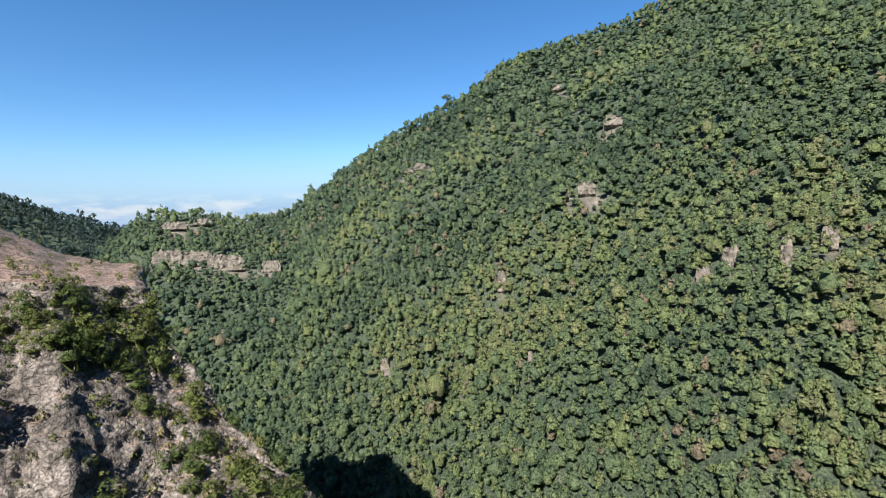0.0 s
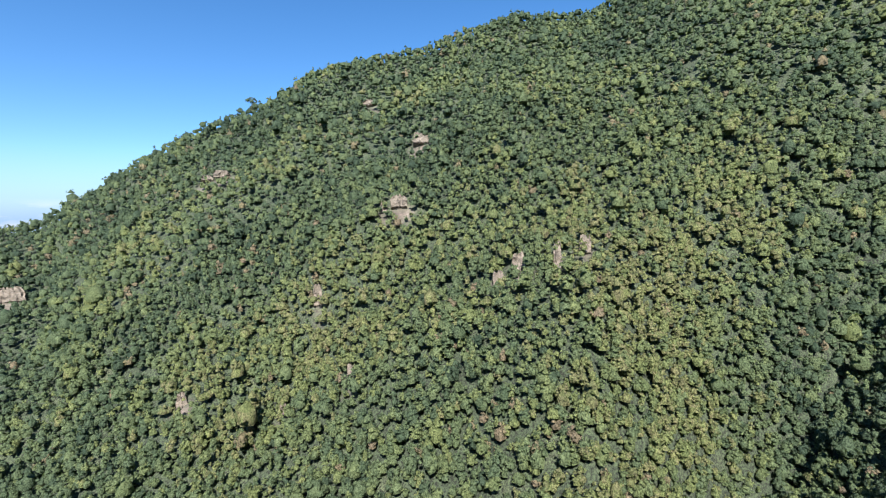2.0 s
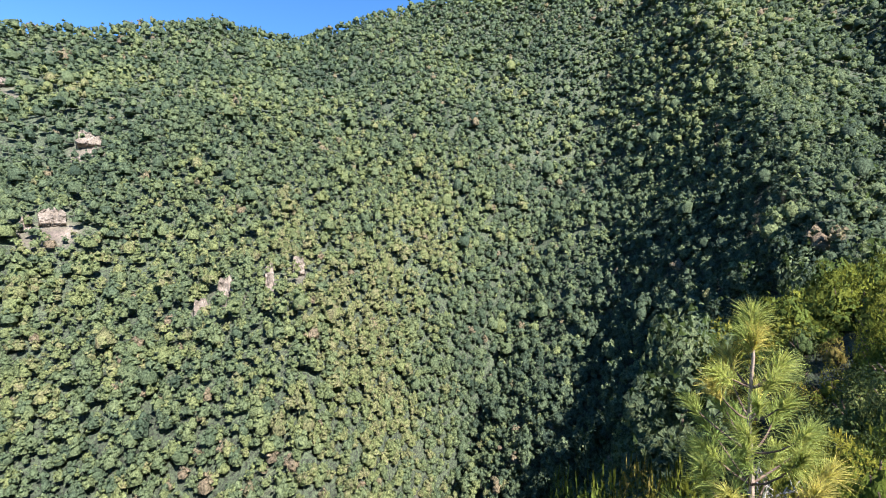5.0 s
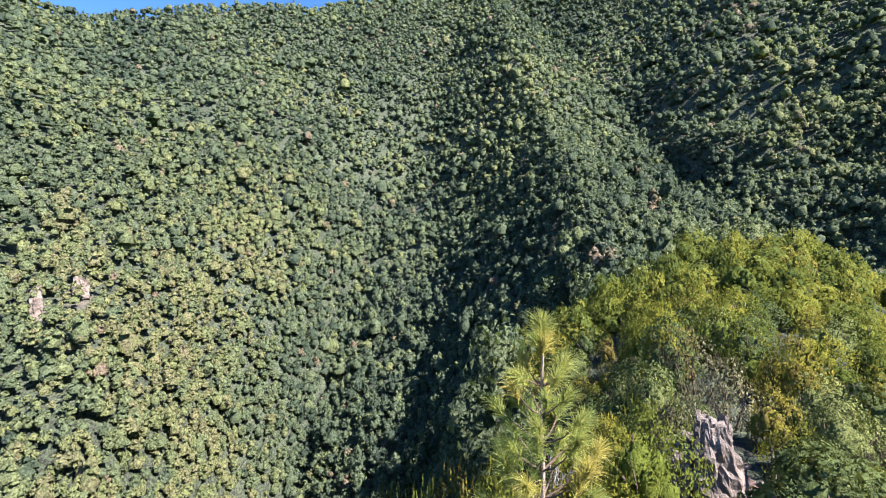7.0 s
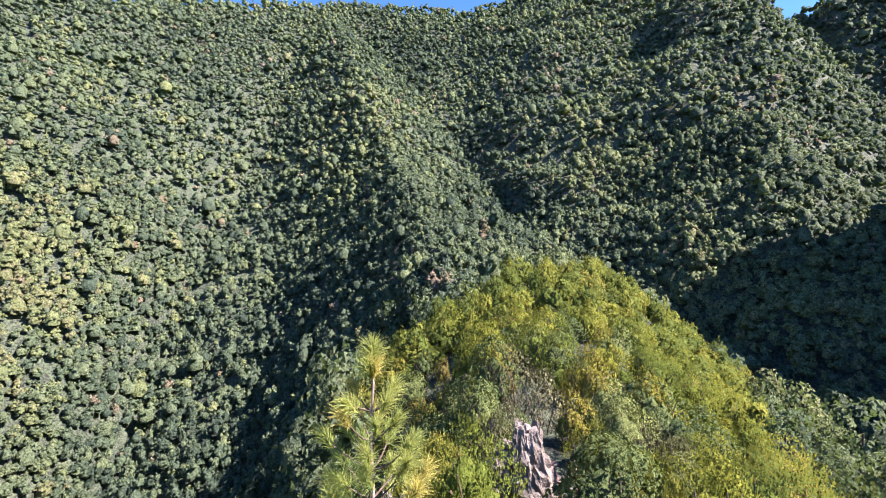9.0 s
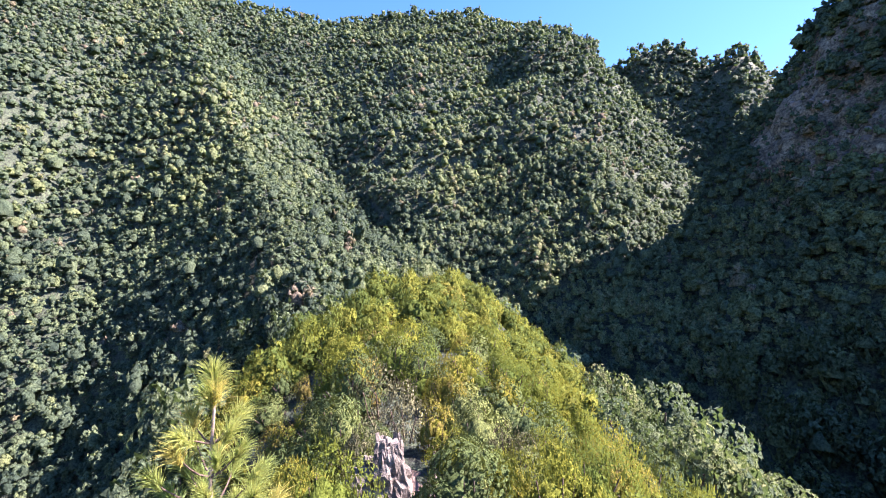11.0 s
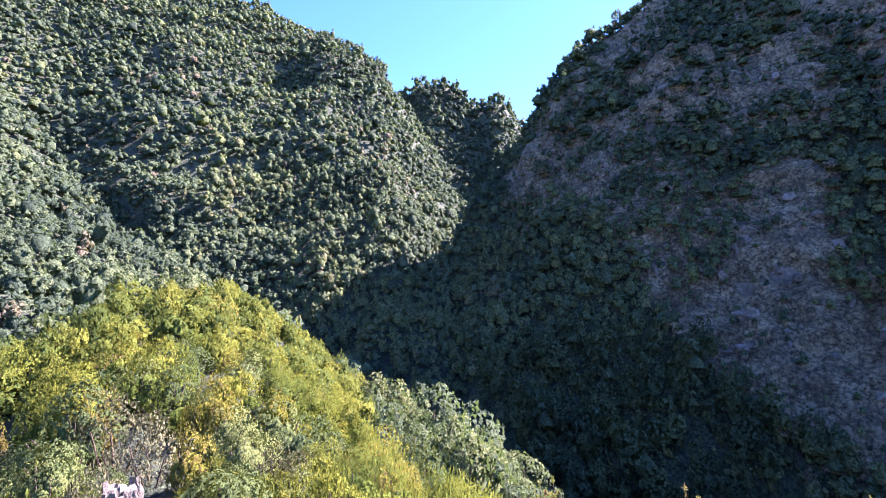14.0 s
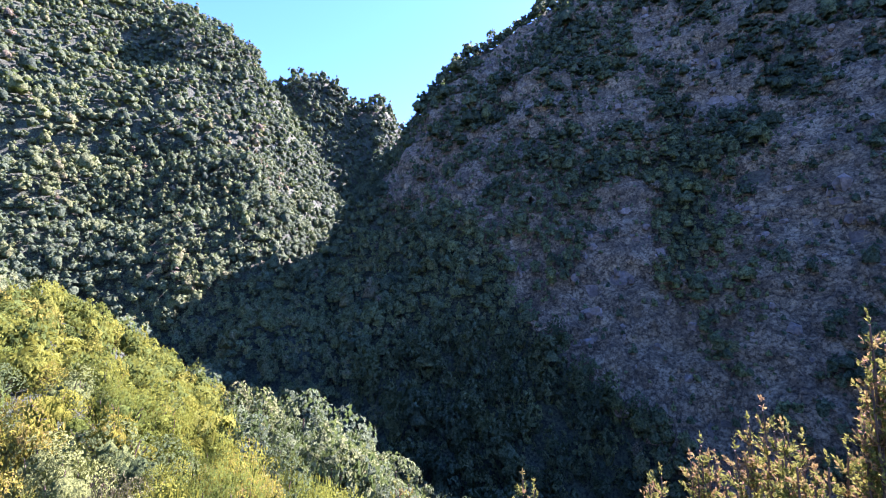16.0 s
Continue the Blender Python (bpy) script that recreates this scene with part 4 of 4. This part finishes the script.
dirt_path()


def path_stone(x, y, s, seed):
    bm = bmesh.new()
    bmesh.ops.create_icosphere(bm, subdivisions=2, radius=1)
    for v in bm.verts:
        k = 1 + 0.35 * noise.noise(v.co * 1.6 + Vector((seed * 3.1, 0, 0)))
        v.co = (v.co.x * k * s, v.co.y * k * s * 0.8, v.co.z * k * s * 0.55)
    me = bpy.data.meshes.new("stone")
    bm.to_mesh(me)
    bm.free()
    me.materials.append(CRAG)
    ob = new("stone", me)
    ob.location = (x, y, float(terrain(x, y)) + 0.04 + s * 0.2)
    tagged(ob, "rough brown stone at the edge of the dirt path", "stone", "stones along the path")


rs = np.random.default_rng(14)
for i in range(16):
    path_stone(*path_spot(rs.uniform(9, 15), rs.choice((-1, 1)) * rs.uniform(0.35, 0.7)), rs.uniform(0.08, 0.2), i)


def rail_fence():
    thing = tagged(new("rail_fence"), "weathered wooden post and rail fence by the path", "fence")
    tops = []
    for r in (13.2, 14.5, 15.8):
        x, y = path_spot(r, 0.55 + 0.1 * (r - 13.2))
        z = float(terrain(x, y))
        part("post", tube([(x, y, z - 0.3), (x + 0.01, y, z + 0.4), (x + 0.02, y + 0.01, z + 0.72)], [0.042, 0.04, 0.036], 8), POST_WOOD, thing)
        tops.append(np.array((x, y, z + 0.62)))
    for a, b in zip(tops[:-1], tops[1:]):
        for drop in (0.0, 0.42):
            o = np.array((0, 0, -drop))
            part("rail", tube([a + o, (a + b) / 2 + o + (0, 0, -0.02), b + o], [0.026, 0.028, 0.026], 7), POST_WOOD, thing)


rail_fence()


# ---- heather at the viewpoint's own edge ----
def near_heather(x, y, tips, seed):
    """An upright heather whose shoots end at tips (dx, dy, height over the eye's level)."""
    rng = np.random.default_rng(seed)
    base = float(terrain(x, y))
    thing = tagged(new("tree_heather"), "tree heather with upright shoots and russet tips", "bush", "heather at the viewpoint")
    thing.location = (x, y, base)
    crowded = [(dx + rng.normal() * f, dy + rng.normal() * f, z - g * rng.uniform(0.5, 1.3)) for dx, dy, z in tips for f, g in ((0, 0), (0.06, 0.1), (0.09, 0.22))]
    for dx, dy, z in crowded:
        end = np.array((dx, dy, z - base))
        start = np.array((dx * 0.15, dy * 0.15, -0.1))
        pts = [start + (end - start) * t + np.array((0.04 * math.sin(5 * t + seed), 0.04 * math.cos(4 * t + seed), 0)) * (1 - t) for t in np.linspace(0, 1, 6)]
        stem = part("stem", tube(pts, np.linspace(0.016, 0.004, 6), 5), BARK, thing)
        tri, tint = [], []
        for k in range(14):
            t = 1 - 0.036 * k
            c = start + (end - start) * t
            for j in range(1 if k == 0 else 6):
                a = rng.uniform(0, 2 * np.pi)
                l = 0.06 + 0.014 * k * rng.uniform(0.5, 1.4)
                lean = rng.uniform(0.5, 1.1)
                d = np.array((lean * math.cos(a), lean * math.sin(a), 1.0)) if k else np.array((0.05, 0.0, 1.0))
                d /= np.linalg.norm(d)
                n = 12 + k
                s = rng.uniform(0, 1, n)
                b = c + d * (s * l)[:, None]
                w = d * 0.9 + rng.normal(size=(n, 3)) * 0.55
                tri.append(blades(rng, b, w, rng.uniform(0.016, 0.03, n), rng.uniform(0.004, 0.007, n)))
                tint.append(np.repeat(np.clip((rng.uniform(0.65, 0.9) if rng.uniform() < 0.35 else rng.uniform(0.0, 0.4)) + 0.15 * s ** 3, 0, 0.92), 6))
        part("shoot", np.concatenate(tri), TIPS, stem, attrs={"tint": np.concatenate(tint)})
    return thing


def heather_at(az, dist, tips, seed):
    """tips: azimuth, distance and height, from the viewpoint."""
    x, y = EYE_X + dist * math.sin(radians(az)), EYE_Y + dist * math.cos(radians(az))
    near_heather(x, y, [(EYE_X + d * math.sin(radians(a)) - x, EYE_Y + d * math.cos(radians(a)) - y, z) for a, d, z in tips], seed)


EYE_X, EYE_Y = 0.166, -0.418
heather_at(193.5, 2.75, [(192.7, 2.7, -0.65), (190.0, 2.7, -0.86), (195.7, 2.75, -0.8), (194.2, 2.6, -0.72), (191.4, 2.8, -0.76), (199.0, 2.7, -0.79), (197.5, 2.6, -0.84), (193.5, 2.9, -0.8)], 1)
heather_at(201.5, 2.65, [(201.4, 2.6, -0.22), (201.1, 2.65, -0.42), (200.3, 2.6, -0.65), (202.3, 2.6, -0.3), (202.5, 2.65, -0.5), (203.5, 2.6, -0.35)], 2)
heather_at(187.0, 2.8, [(186.9, 2.8, -0.89), (185.8, 2.8, -0.98), (188.2, 2.8, -0.97)], 3)
heather_at(182.2, 2.8, [(182.8, 2.8, -1.08), (181.5, 2.8, -1.13)], 4)
heather_at(168.0, 3.0, [(167.3, 3.0, -1.25), (168.6, 3.0, -1.31)], 5)
heather_at(153.5, 3.5, [(153.4, 3.5, -1.47), (151.8, 3.5, -1.5)], 6)


# ---- bare rock faces on the slopes ----
def rock_face(x, y, half, tall, seed):
    bm = bmesh.new()
    bmesh.ops.create_cube(bm, size=1.0)
    bmesh.ops.subdivide_edges(bm, edges=bm.edges[:], cuts=13, use_grid_fill=True)
    off = Vector((seed * 7.3, seed * 2.1, 0))
    for v in bm.verts:
        px, py, pz = v.co.x * 2 * half, v.co.y * half * 1.2, (v.co.z + 0.5) * tall
        q = Vector((px, py, pz)) * 0.35 + off
        k = noise.noise(q) + 0.6 * noise.noise(q * 2.3) + 0.5 * noise.noise(q * 5)
        flute = noise.noise(Vector((px * 0.9, pz * 0.16, seed)))
        k += 0.5 * flute - 0.6 * max(0.0, 1 - 6 * abs(noise.noise(Vector((px * 0.55, pz * 0.12, seed + 5.0)))))
        taper = 1 - 0.3 * (v.co.z + 0.5) ** 4
        edge = 1 + 0.3 * noise.noise(Vector((pz * 0.4, seed, 0)))
        v.co = (px * taper * edge, py + 0.9 * k, pz * (1 + 0.22 * noise.noise(Vector((px * 0.6, seed, 3))) + 0.16 * noise.noise(Vector((px * 1.3, seed, 7)))) - 0.5 * tall + 0.5 * k)
    me = bpy.data.meshes.new("rock_outcrop")
    bm.to_mesh(me)
    bm.free()
    me.materials.append(PALE_ROCK)
    ob = new("rock_outcrop", me)
    ob.matrix_world = pose(x, y, float(terrain(x, y)) + 0.5, -28, 0, -math.degrees(math.atan2(x, y)))
    tagged(ob, "bare pale rock face among forest on the slope", "rock face", "rock faces")


for i, (fx, fy, fw, fh) in enumerate(FACES):
    rock_face(fx, fy, fw * 0.9, fh * 0.68, i)


# ---- lone trees on the skyline ----
def skyline_tree(az, r, tall, seed):
    rng = np.random.default_rng(seed)
    x, y = r * math.sin(radians(az)), r * math.cos(radians(az))
    thing = tagged(new("skyline_tree"), "lone spreading tree standing out on the ridge", "tree")
    thing.location = (x, y, float(terrain(x, y)) + 1)
    pts, rad = limb(rng, (0, 0, -2), (0.1, 0, 1), tall * 0.8, 0.3, 5, 0.1)
    part("trunk", tube(pts, rad, 6), BARK, thing)
    part("crown", crown_shape(seed, 9, 320, 0.12, core=False, flat=0.9) * np.array([tall * 0.42] * 3 + [1] * 3) + np.array((0, 0, tall * 0.5, 0, 0, 0)), LAUREL_TREE, thing)


skyline_tree(165.8, 221, 8, 801)
skyline_tree(0.9, 400, 11, 802)


# ---- a low bank of cloud far out over the sea, in a painted glowing haze ----
def haze_and_cloud():
    a, h = np.radians(np.linspace(-75, -6, 60)), np.linspace(0, 1, 12)
    aa, hh = np.meshgrid(a, h, indexing="ij")
    r = 4400.0
    v = np.stack([r * np.sin(aa), r * np.cos(aa), -160 + 760 * hh], -1).reshape(-1, 3)
    i, j = np.meshgrid(np.arange(59), np.arange(11), indexing="ij")
    f = np.stack([i * 12 + j, (i + 1) * 12 + j, (i + 1) * 12 + j + 1, i * 12 + j + 1], -1).reshape(-1, 4)
    m, n, b = nodes_of("haze_and_cloud")
    tc, mp = n.nodes.new("ShaderNodeNewGeometry"), n.nodes.new("ShaderNodeMapping")
    mp.inputs["Scale"].default_value = (0.0028, 0.0028, 0.010)
    n.links.new(tc.outputs["Position"], mp.inputs[0])
    t = n.nodes.new("ShaderNodeTexNoise")
    t.inputs["Scale"].default_value, t.inputs["Detail"].default_value, t.inputs["Roughness"].default_value = 1.0, 6.0, 0.55
    n.links.new(mp.outputs[0], t.inputs["Vector"])
    lift = n.nodes.new("ShaderNodeAttribute")
    lift.attribute_name = "lift"
    fade = ramp(n, lift.outputs["Fac"], [(0.0, (1, 1, 1)), (0.3, (0.95, 0.95, 0.95)), (0.55, (0.6, 0.6, 0.6)), (1.0, (0, 0, 0))])
    puff = mixed(n, 1.0, ramp(n, lift.outputs["Fac"], [(0.2, (0.5, 0.5, 0.5)), (0.3, (1, 1, 1)), (0.38, (0.9, 0.9, 0.9)), (0.5, (0, 0, 0))]), ramp(n, t.outputs["Fac"], [(0.45, (0, 0, 0)), (0.6, (1, 1, 1))]), "MULTIPLY")
    # Self-lit pale blue haze over the low sky, lighter cloud puffs mixed in.
    glow, clear, mix = n.nodes.new("ShaderNodeEmission"), n.nodes.new("ShaderNodeBsdfTransparent"), n.nodes.new("ShaderNodeMixShader")
    n.links.new(mixed(n, puff, (0.165, 0.255, 0.38), (0.31, 0.35, 0.40)), glow.inputs[0])
    n.links.new(fade, mix.inputs[0])
    n.links.new(clear.outputs[0], mix.inputs[1])
    n.links.new(glow.outputs[0], mix.inputs[2])
    n.links.new(mix.outputs[0], n.nodes["Material Output"].inputs[0])
    ob = mesh_object("backdrop", v, f, m, True, {"lift": hh.ravel()})
    tagged(ob, "soft low bank of pale cloud in painted blue haze on the horizon", "cloud", kind="structure")


haze_and_cloud()

# ---- the butte: broken rock and the bushes on it ----
def broken_rock(name, label, spots, material, seed):
    """Angular blocks half sunk into a cliff."""
    rng = np.random.default_rng(seed)
    bm = bmesh.new()
    bmesh.ops.create_icosphere(bm, subdivisions=2, radius=1)
    base = np.array([v.co[:] for v in bm.verts])
    tri = np.array([[v.index for v in f.verts] for f in bm.faces])
    bm.free()
    vs, fs, n = [], [], 0
    for x, y, s in spots:
        d = np.sign(base) * np.abs(base) ** 0.55
        d = d * rng.uniform(0.5, 1.25, 3) * (1 + 0.16 * rng.normal(size=(len(base), 1)))
        a, t = rng.uniform(0, 2 * np.pi), rng.uniform(-0.35, 0.35)
        d = d @ np.array(Euler((t, rng.uniform(-0.3, 0.3), a)).to_matrix()).T
        vs.append(d * s + np.array((x, y, float(terrain(x, y)) - 0.25 * s)))
        fs.append(tri + n)
        n += len(base)
    ob = mesh_object(name, np.concatenate(vs), np.concatenate(fs), material)
    tagged(ob, label, "rocks", kind="stuff")


def rocky_butte():
    """The butte's own rock, finer than the ground, cracked and broken into ledges."""
    aa = np.concatenate([np.arange(-100, -48, 0.8), np.arange(-48, -12, 0.2), np.arange(-12, -6, 0.4)])
    rr = np.concatenate([np.arange(26, 44, 0.6), np.arange(44, 50, 0.25), np.arange(50, 63, 0.14), np.arange(63, 92, 0.5), np.arange(92, 130, 1.5)])
    az, r = np.meshgrid(np.radians(aa), rr, indexing="ij")
    gx, gy = r * np.sin(az), r * np.cos(az)
    z = butte_height(gx, gy)
    e = 0.6
    dx, dy = (butte_height(gx + e, gy) - butte_height(gx - e, gy)) / (2 * e), (butte_height(gx, gy + e) - butte_height(gx, gy - e)) / (2 * e)
    l = np.sqrt(1 + dx ** 2 + dy ** 2)
    steep = np.clip((l - 1.15) / 0.5, 0.12, 1)
    rough = 0.2 * wave3(gx, gy, z * 1.5, 4.5, 61) + 0.38 * wave3(gx, gy, z * 1.8, 1.9, 62) + 0.26 * wave3(gx, gy, z * 1.5, 0.8, 66) + 0.5 * blocks3(gx, gy, z, 1.7, 70) - 0.25
    rough = rough * np.minimum(1, 2.5 / l)
    rough = rough * steep
    x, y, zz = gx - dx / l * rough, gy - dy / l * rough, z + rough / l
    show = z > land(gx, gy) - 3
    n, m = gx.shape
    i, j = np.meshgrid(np.arange(n - 1), np.arange(m - 1), indexing="ij")
    f = np.stack([i * m + j, (i + 1) * m + j, (i + 1) * m + j + 1, i * m + j + 1], -1).reshape(-1, 4)
    f = f[show.ravel()[f].all(1)]
    used = np.unique(f)
    new_index = np.zeros(n * m, int)
    new_index[used] = np.arange(len(used))
    v = np.stack([x.ravel(), y.ravel(), zz.ravel()], 1)[used]
    ob = mesh_object("rock_butte", v, new_index[f][:, ::-1], BUTTE_ROCK, True)
    tagged(ob, "steep pinkish-grey basalt butte with a bare reddish top", "ground", kind="structure")


def cliff_face():
    """The rock of the tall shaded cliff, finer than the ground, in ledges and cracked ribs."""
    aa, rr = np.arange(146, 208, 0.24), np.arange(92, 232, 0.85)
    az, r = np.meshgrid(np.radians(aa), rr, indexing="ij")
    gx, gy = r * np.sin(az), r * np.cos(az)
    z = land(gx, gy)
    e = 1.2
    dx, dy = (land(gx + e, gy) - land(gx - e, gy)) / (2 * e), (land(gx, gy + e) - land(gx, gy - e)) / (2 * e)
    l = np.sqrt(1 + dx ** 2 + dy ** 2)
    rough = 1.3 * wave3(gx, gy, z * 1.6, 8, 91) + 0.9 * wave3(gx, gy, z * 1.5, 3.4, 92) + 0.45 * wave3(gx, gy, z * 1.4, 1.6, 93) + 1.2 * blocks3(gx, gy, z, 5.5, 94) - 0.7
    x, y, zz = gx - dx / l * rough, gy - dy / l * rough, z + rough / l
    bare = bareness(gx, gy)
    n, m = gx.shape
    i, j = np.meshgrid(np.arange(n - 1), np.arange(m - 1), indexing="ij")
    f = np.stack([i * m + j, (i + 1) * m + j, (i + 1) * m + j + 1, i * m + j + 1], -1).reshape(-1, 4)
    f = f[bare.ravel()[f].max(1) > 0.12]
    used = np.unique(f)
    new_index = np.zeros(n * m, int)
    new_index[used] = np.arange(len(used))
    v = np.stack([x.ravel(), y.ravel(), zz.ravel()], 1)[used]
    ob = mesh_object("cliff", v, new_index[f][:, ::-1], CLIFF_ROCK, True)
    tagged(ob, "tall shaded cliff of dark brownish-grey basalt ledges", "cliff", kind="structure")


def butte_cover():
    rng = np.random.default_rng(40)
    p = scatter(1.7, 44, 92, -52, -10, 41)
    p = p[butte(p[:, 0], p[:, 1])]
    src = []
    for i in range(5):
        t = tagged(new("butte_bush"), "green bush rooted on the rocky butte", "bush")
        part("crown", crown_shape(440 + i, 16, 520, 0.06, flat=1.1, small=0.15, large=0.28), BUTTE_LEAVES, t)
        pts, rad = limb(rng, (0, 0, -0.8), (0, 0, 1), 1.4, 0.06, 3, 0.1)
        part("trunk", tube(pts, rad, 5), BARK, t)
        src.append(t)
    k = np.array(RIM, float)
    rr, az = np.hypot(p[:, 0], p[:, 1]), np.degrees(np.arctan2(p[:, 0], p[:, 1]))
    d = np.interp(az, k[:, 0], k[:, 1]) - rr
    lush = wave(p[:, 0], p[:, 1], 7, 71) + 0.6 * wave(p[:, 0], p[:, 1], 3, 72)
    lush = lush + np.where(np.abs(az + 32.6) < 1.4, 0.3, 0) + np.where(az > -33.2, 0.9, np.where((d > 0.6) & (d < 4.5), 1.0, np.where(az > -36.5, -0.1, -0.25))) - np.where(d < 0.6, 0.7, 0)
    green = p[(lush > 0.08) & (rr < 80) & (d < 16)]
    order = np.argsort(np.hypot(green[:, 0], green[:, 1]) + 100 * (azimuth(green[:, 0], green[:, 1]) < -47))
    green = green[order]
    for x, y in green[:300]:
        s = 1.05 * rng.lognormal(0, 0.35)
        ob = copy_thing(src[rng.integers(5)], pose(x, y, float(terrain(x, y)) + 0.3 * s, 0, 0, rng.uniform(0, 360)))
        ob.scale = (s, s, s * rng.uniform(0.8, 1.4))
        tagged(ob, group="bushes on the butte")
    for t in src:
        remove_thing(t)
    forest("bushes_behind_the_rim", "green bushes over the back of the butte", 0, 0, 0, 0, 0, 45, NEAR_CROWNS, 1.1, spots=green[300:], cling=0)
    p = scatter(0.8, 42, 92, -52, -14, 46)
    p = p[butte(p[:, 0], p[:, 1])]
    p = p[rng.uniform(size=len(p)) < np.clip(0.5 + 0.6 * wave(p[:, 0], p[:, 1], 4, 73), 0, 1)]
    behind = np.hypot(p[:, 0], p[:, 1]) - np.interp(azimuth(p[:, 0], p[:, 1]), k[:, 0], k[:, 1])
    p = p[(behind < 0.8) | (rng.uniform(size=len(p)) < 0.12)]
    forest("butte_scrub", "low dry scrub rooted in the cracks of the butte", 0, 0, 0, 0, 0, 47, SCRUB_CROWNS, 0.34, spots=p[:2600], cling=0, material=SCRUB)
    # blocks on the tall shaded cliff
    p = scatter(3.4, 110, 228, 154, 206, 43)
    p = p[(bareness(p[:, 0], p[:, 1]) > 0.5) & (rng.uniform(size=len(p)) < 0.25)]
    spots = [(x, y, 0.75 * rng.lognormal(0, 0.4)) for x, y in p]
    broken_rock("cliff_rocks", "broken basalt ledges on the shaded cliff", spots, BASALT, 44)


def butte_rock(name="butte_rock", size_by=1.0, tone=(1.0, 1.0, 1.0)):
    """Cracked rock, pale on its faces and reddish where it lies flat."""
    m, n, b = nodes_of(name)
    coarse, fine = noise_of(n, 0.35 / size_by, 6.0, 0.65, "World"), noise_of(n, 3.2 / size_by, 8.0, 0.75, "World")
    face = ramp(n, coarse, [(0.32, (0.11, 0.095, 0.086)), (0.5, (0.205, 0.178, 0.162)), (0.68, (0.28, 0.247, 0.226))])
    top = ramp(n, coarse, [(0.3, (0.15, 0.13, 0.08)), (0.45, (0.27, 0.185, 0.145)), (0.7, (0.32, 0.235, 0.19))])
    up = n.nodes.new("ShaderNodeSeparateXYZ")
    n.links.new(n.nodes.new("ShaderNodeNewGeometry").outputs["Normal"], up.inputs[0])
    flat = ramp(n, up.outputs["Z"], [(0.72, (0, 0, 0)), (0.93, (1, 1, 1))])
    col = mixed(n, flat, face, top)
    col = mixed(n, 1.0, col, ramp(n, fine, [(0.4, (0.35, 0.34, 0.32)), (0.48, (0.95, 0.94, 0.92)), (0.6, (1.5, 1.48, 1.44))]), "MULTIPLY")
    height = fine
    for size, dark in ((0.32 / size_by, 0.5), (1.1 / size_by, 0.62)):
        vo, warp, pos = n.nodes.new("ShaderNodeTexVoronoi"), n.nodes.new("ShaderNodeVectorMath"), n.nodes.new("ShaderNodeNewGeometry")
        vo.feature = "DISTANCE_TO_EDGE"
        vo.inputs["Scale"].default_value = size
        warp.operation = "MULTIPLY_ADD"
        t = n.nodes.new("ShaderNodeTexNoise")
        t.inputs["Scale"].default_value, t.inputs["Detail"].default_value = size * 1.7, 4.0
        n.links.new(pos.outputs["Position"], t.inputs["Vector"])
        n.links.new(t.outputs["Color"], warp.inputs[0])
        warp.inputs[1].default_value = (1.7 / size, 1.7 / size, 1.0 / size)
        n.links.new(pos.outputs["Position"], warp.inputs[2])
        n.links.new(warp.outputs[0], vo.inputs["Vector"])
        crack = ramp(n, vo.outputs["Distance"], [(0.0, (dark, dark, dark)), (0.09, (0.95, 0.95, 0.95)), (0.4, (1.08, 1.08, 1.08))])
        col = mixed(n, 1.0, col, crack, "MULTIPLY")
        height = mixed(n, 0.45, height, crack)
    n.links.new(mixed(n, 1.0, col, tone, "MULTIPLY"), b.inputs["Base Color"])
    b.inputs["Roughness"].default_value = 0.93
    bump(n, b, height, 1.0, 0.5 * size_by)
    return m


BUTTE_ROCK = butte_rock()
CLIFF_ROCK = butte_rock("cliff_rock", 2.2, (0.95, 0.857, 0.607))
BUTTE_LEAVES = foliage("butte_bush_leaves", [(0.0, (0.06, 0.09, 0.04)), (0.5, (0.11, 0.145, 0.055)), (1.0, (0.18, 0.19, 0.07))], attr="object", glow=0.28, through_color=(0.24, 0.32, 0.07), scale=0.8, speck=5.0, gap_shade=0.6, light=1.4)
SCRUB = foliage("scrub_leaves", [(0.0, (0.07, 0.095, 0.04)), (0.5, (0.15, 0.16, 0.07)), (1.0, (0.27, 0.22, 0.12))], glow=0.25, scale=1.0, speck=6.0)
SCRUB_CROWNS = [crown_shape(480 + i, 5, 34, 0.22, core=False, flat=1.0) for i in range(6)]
rocky_butte()
cliff_face()
butte_cover()
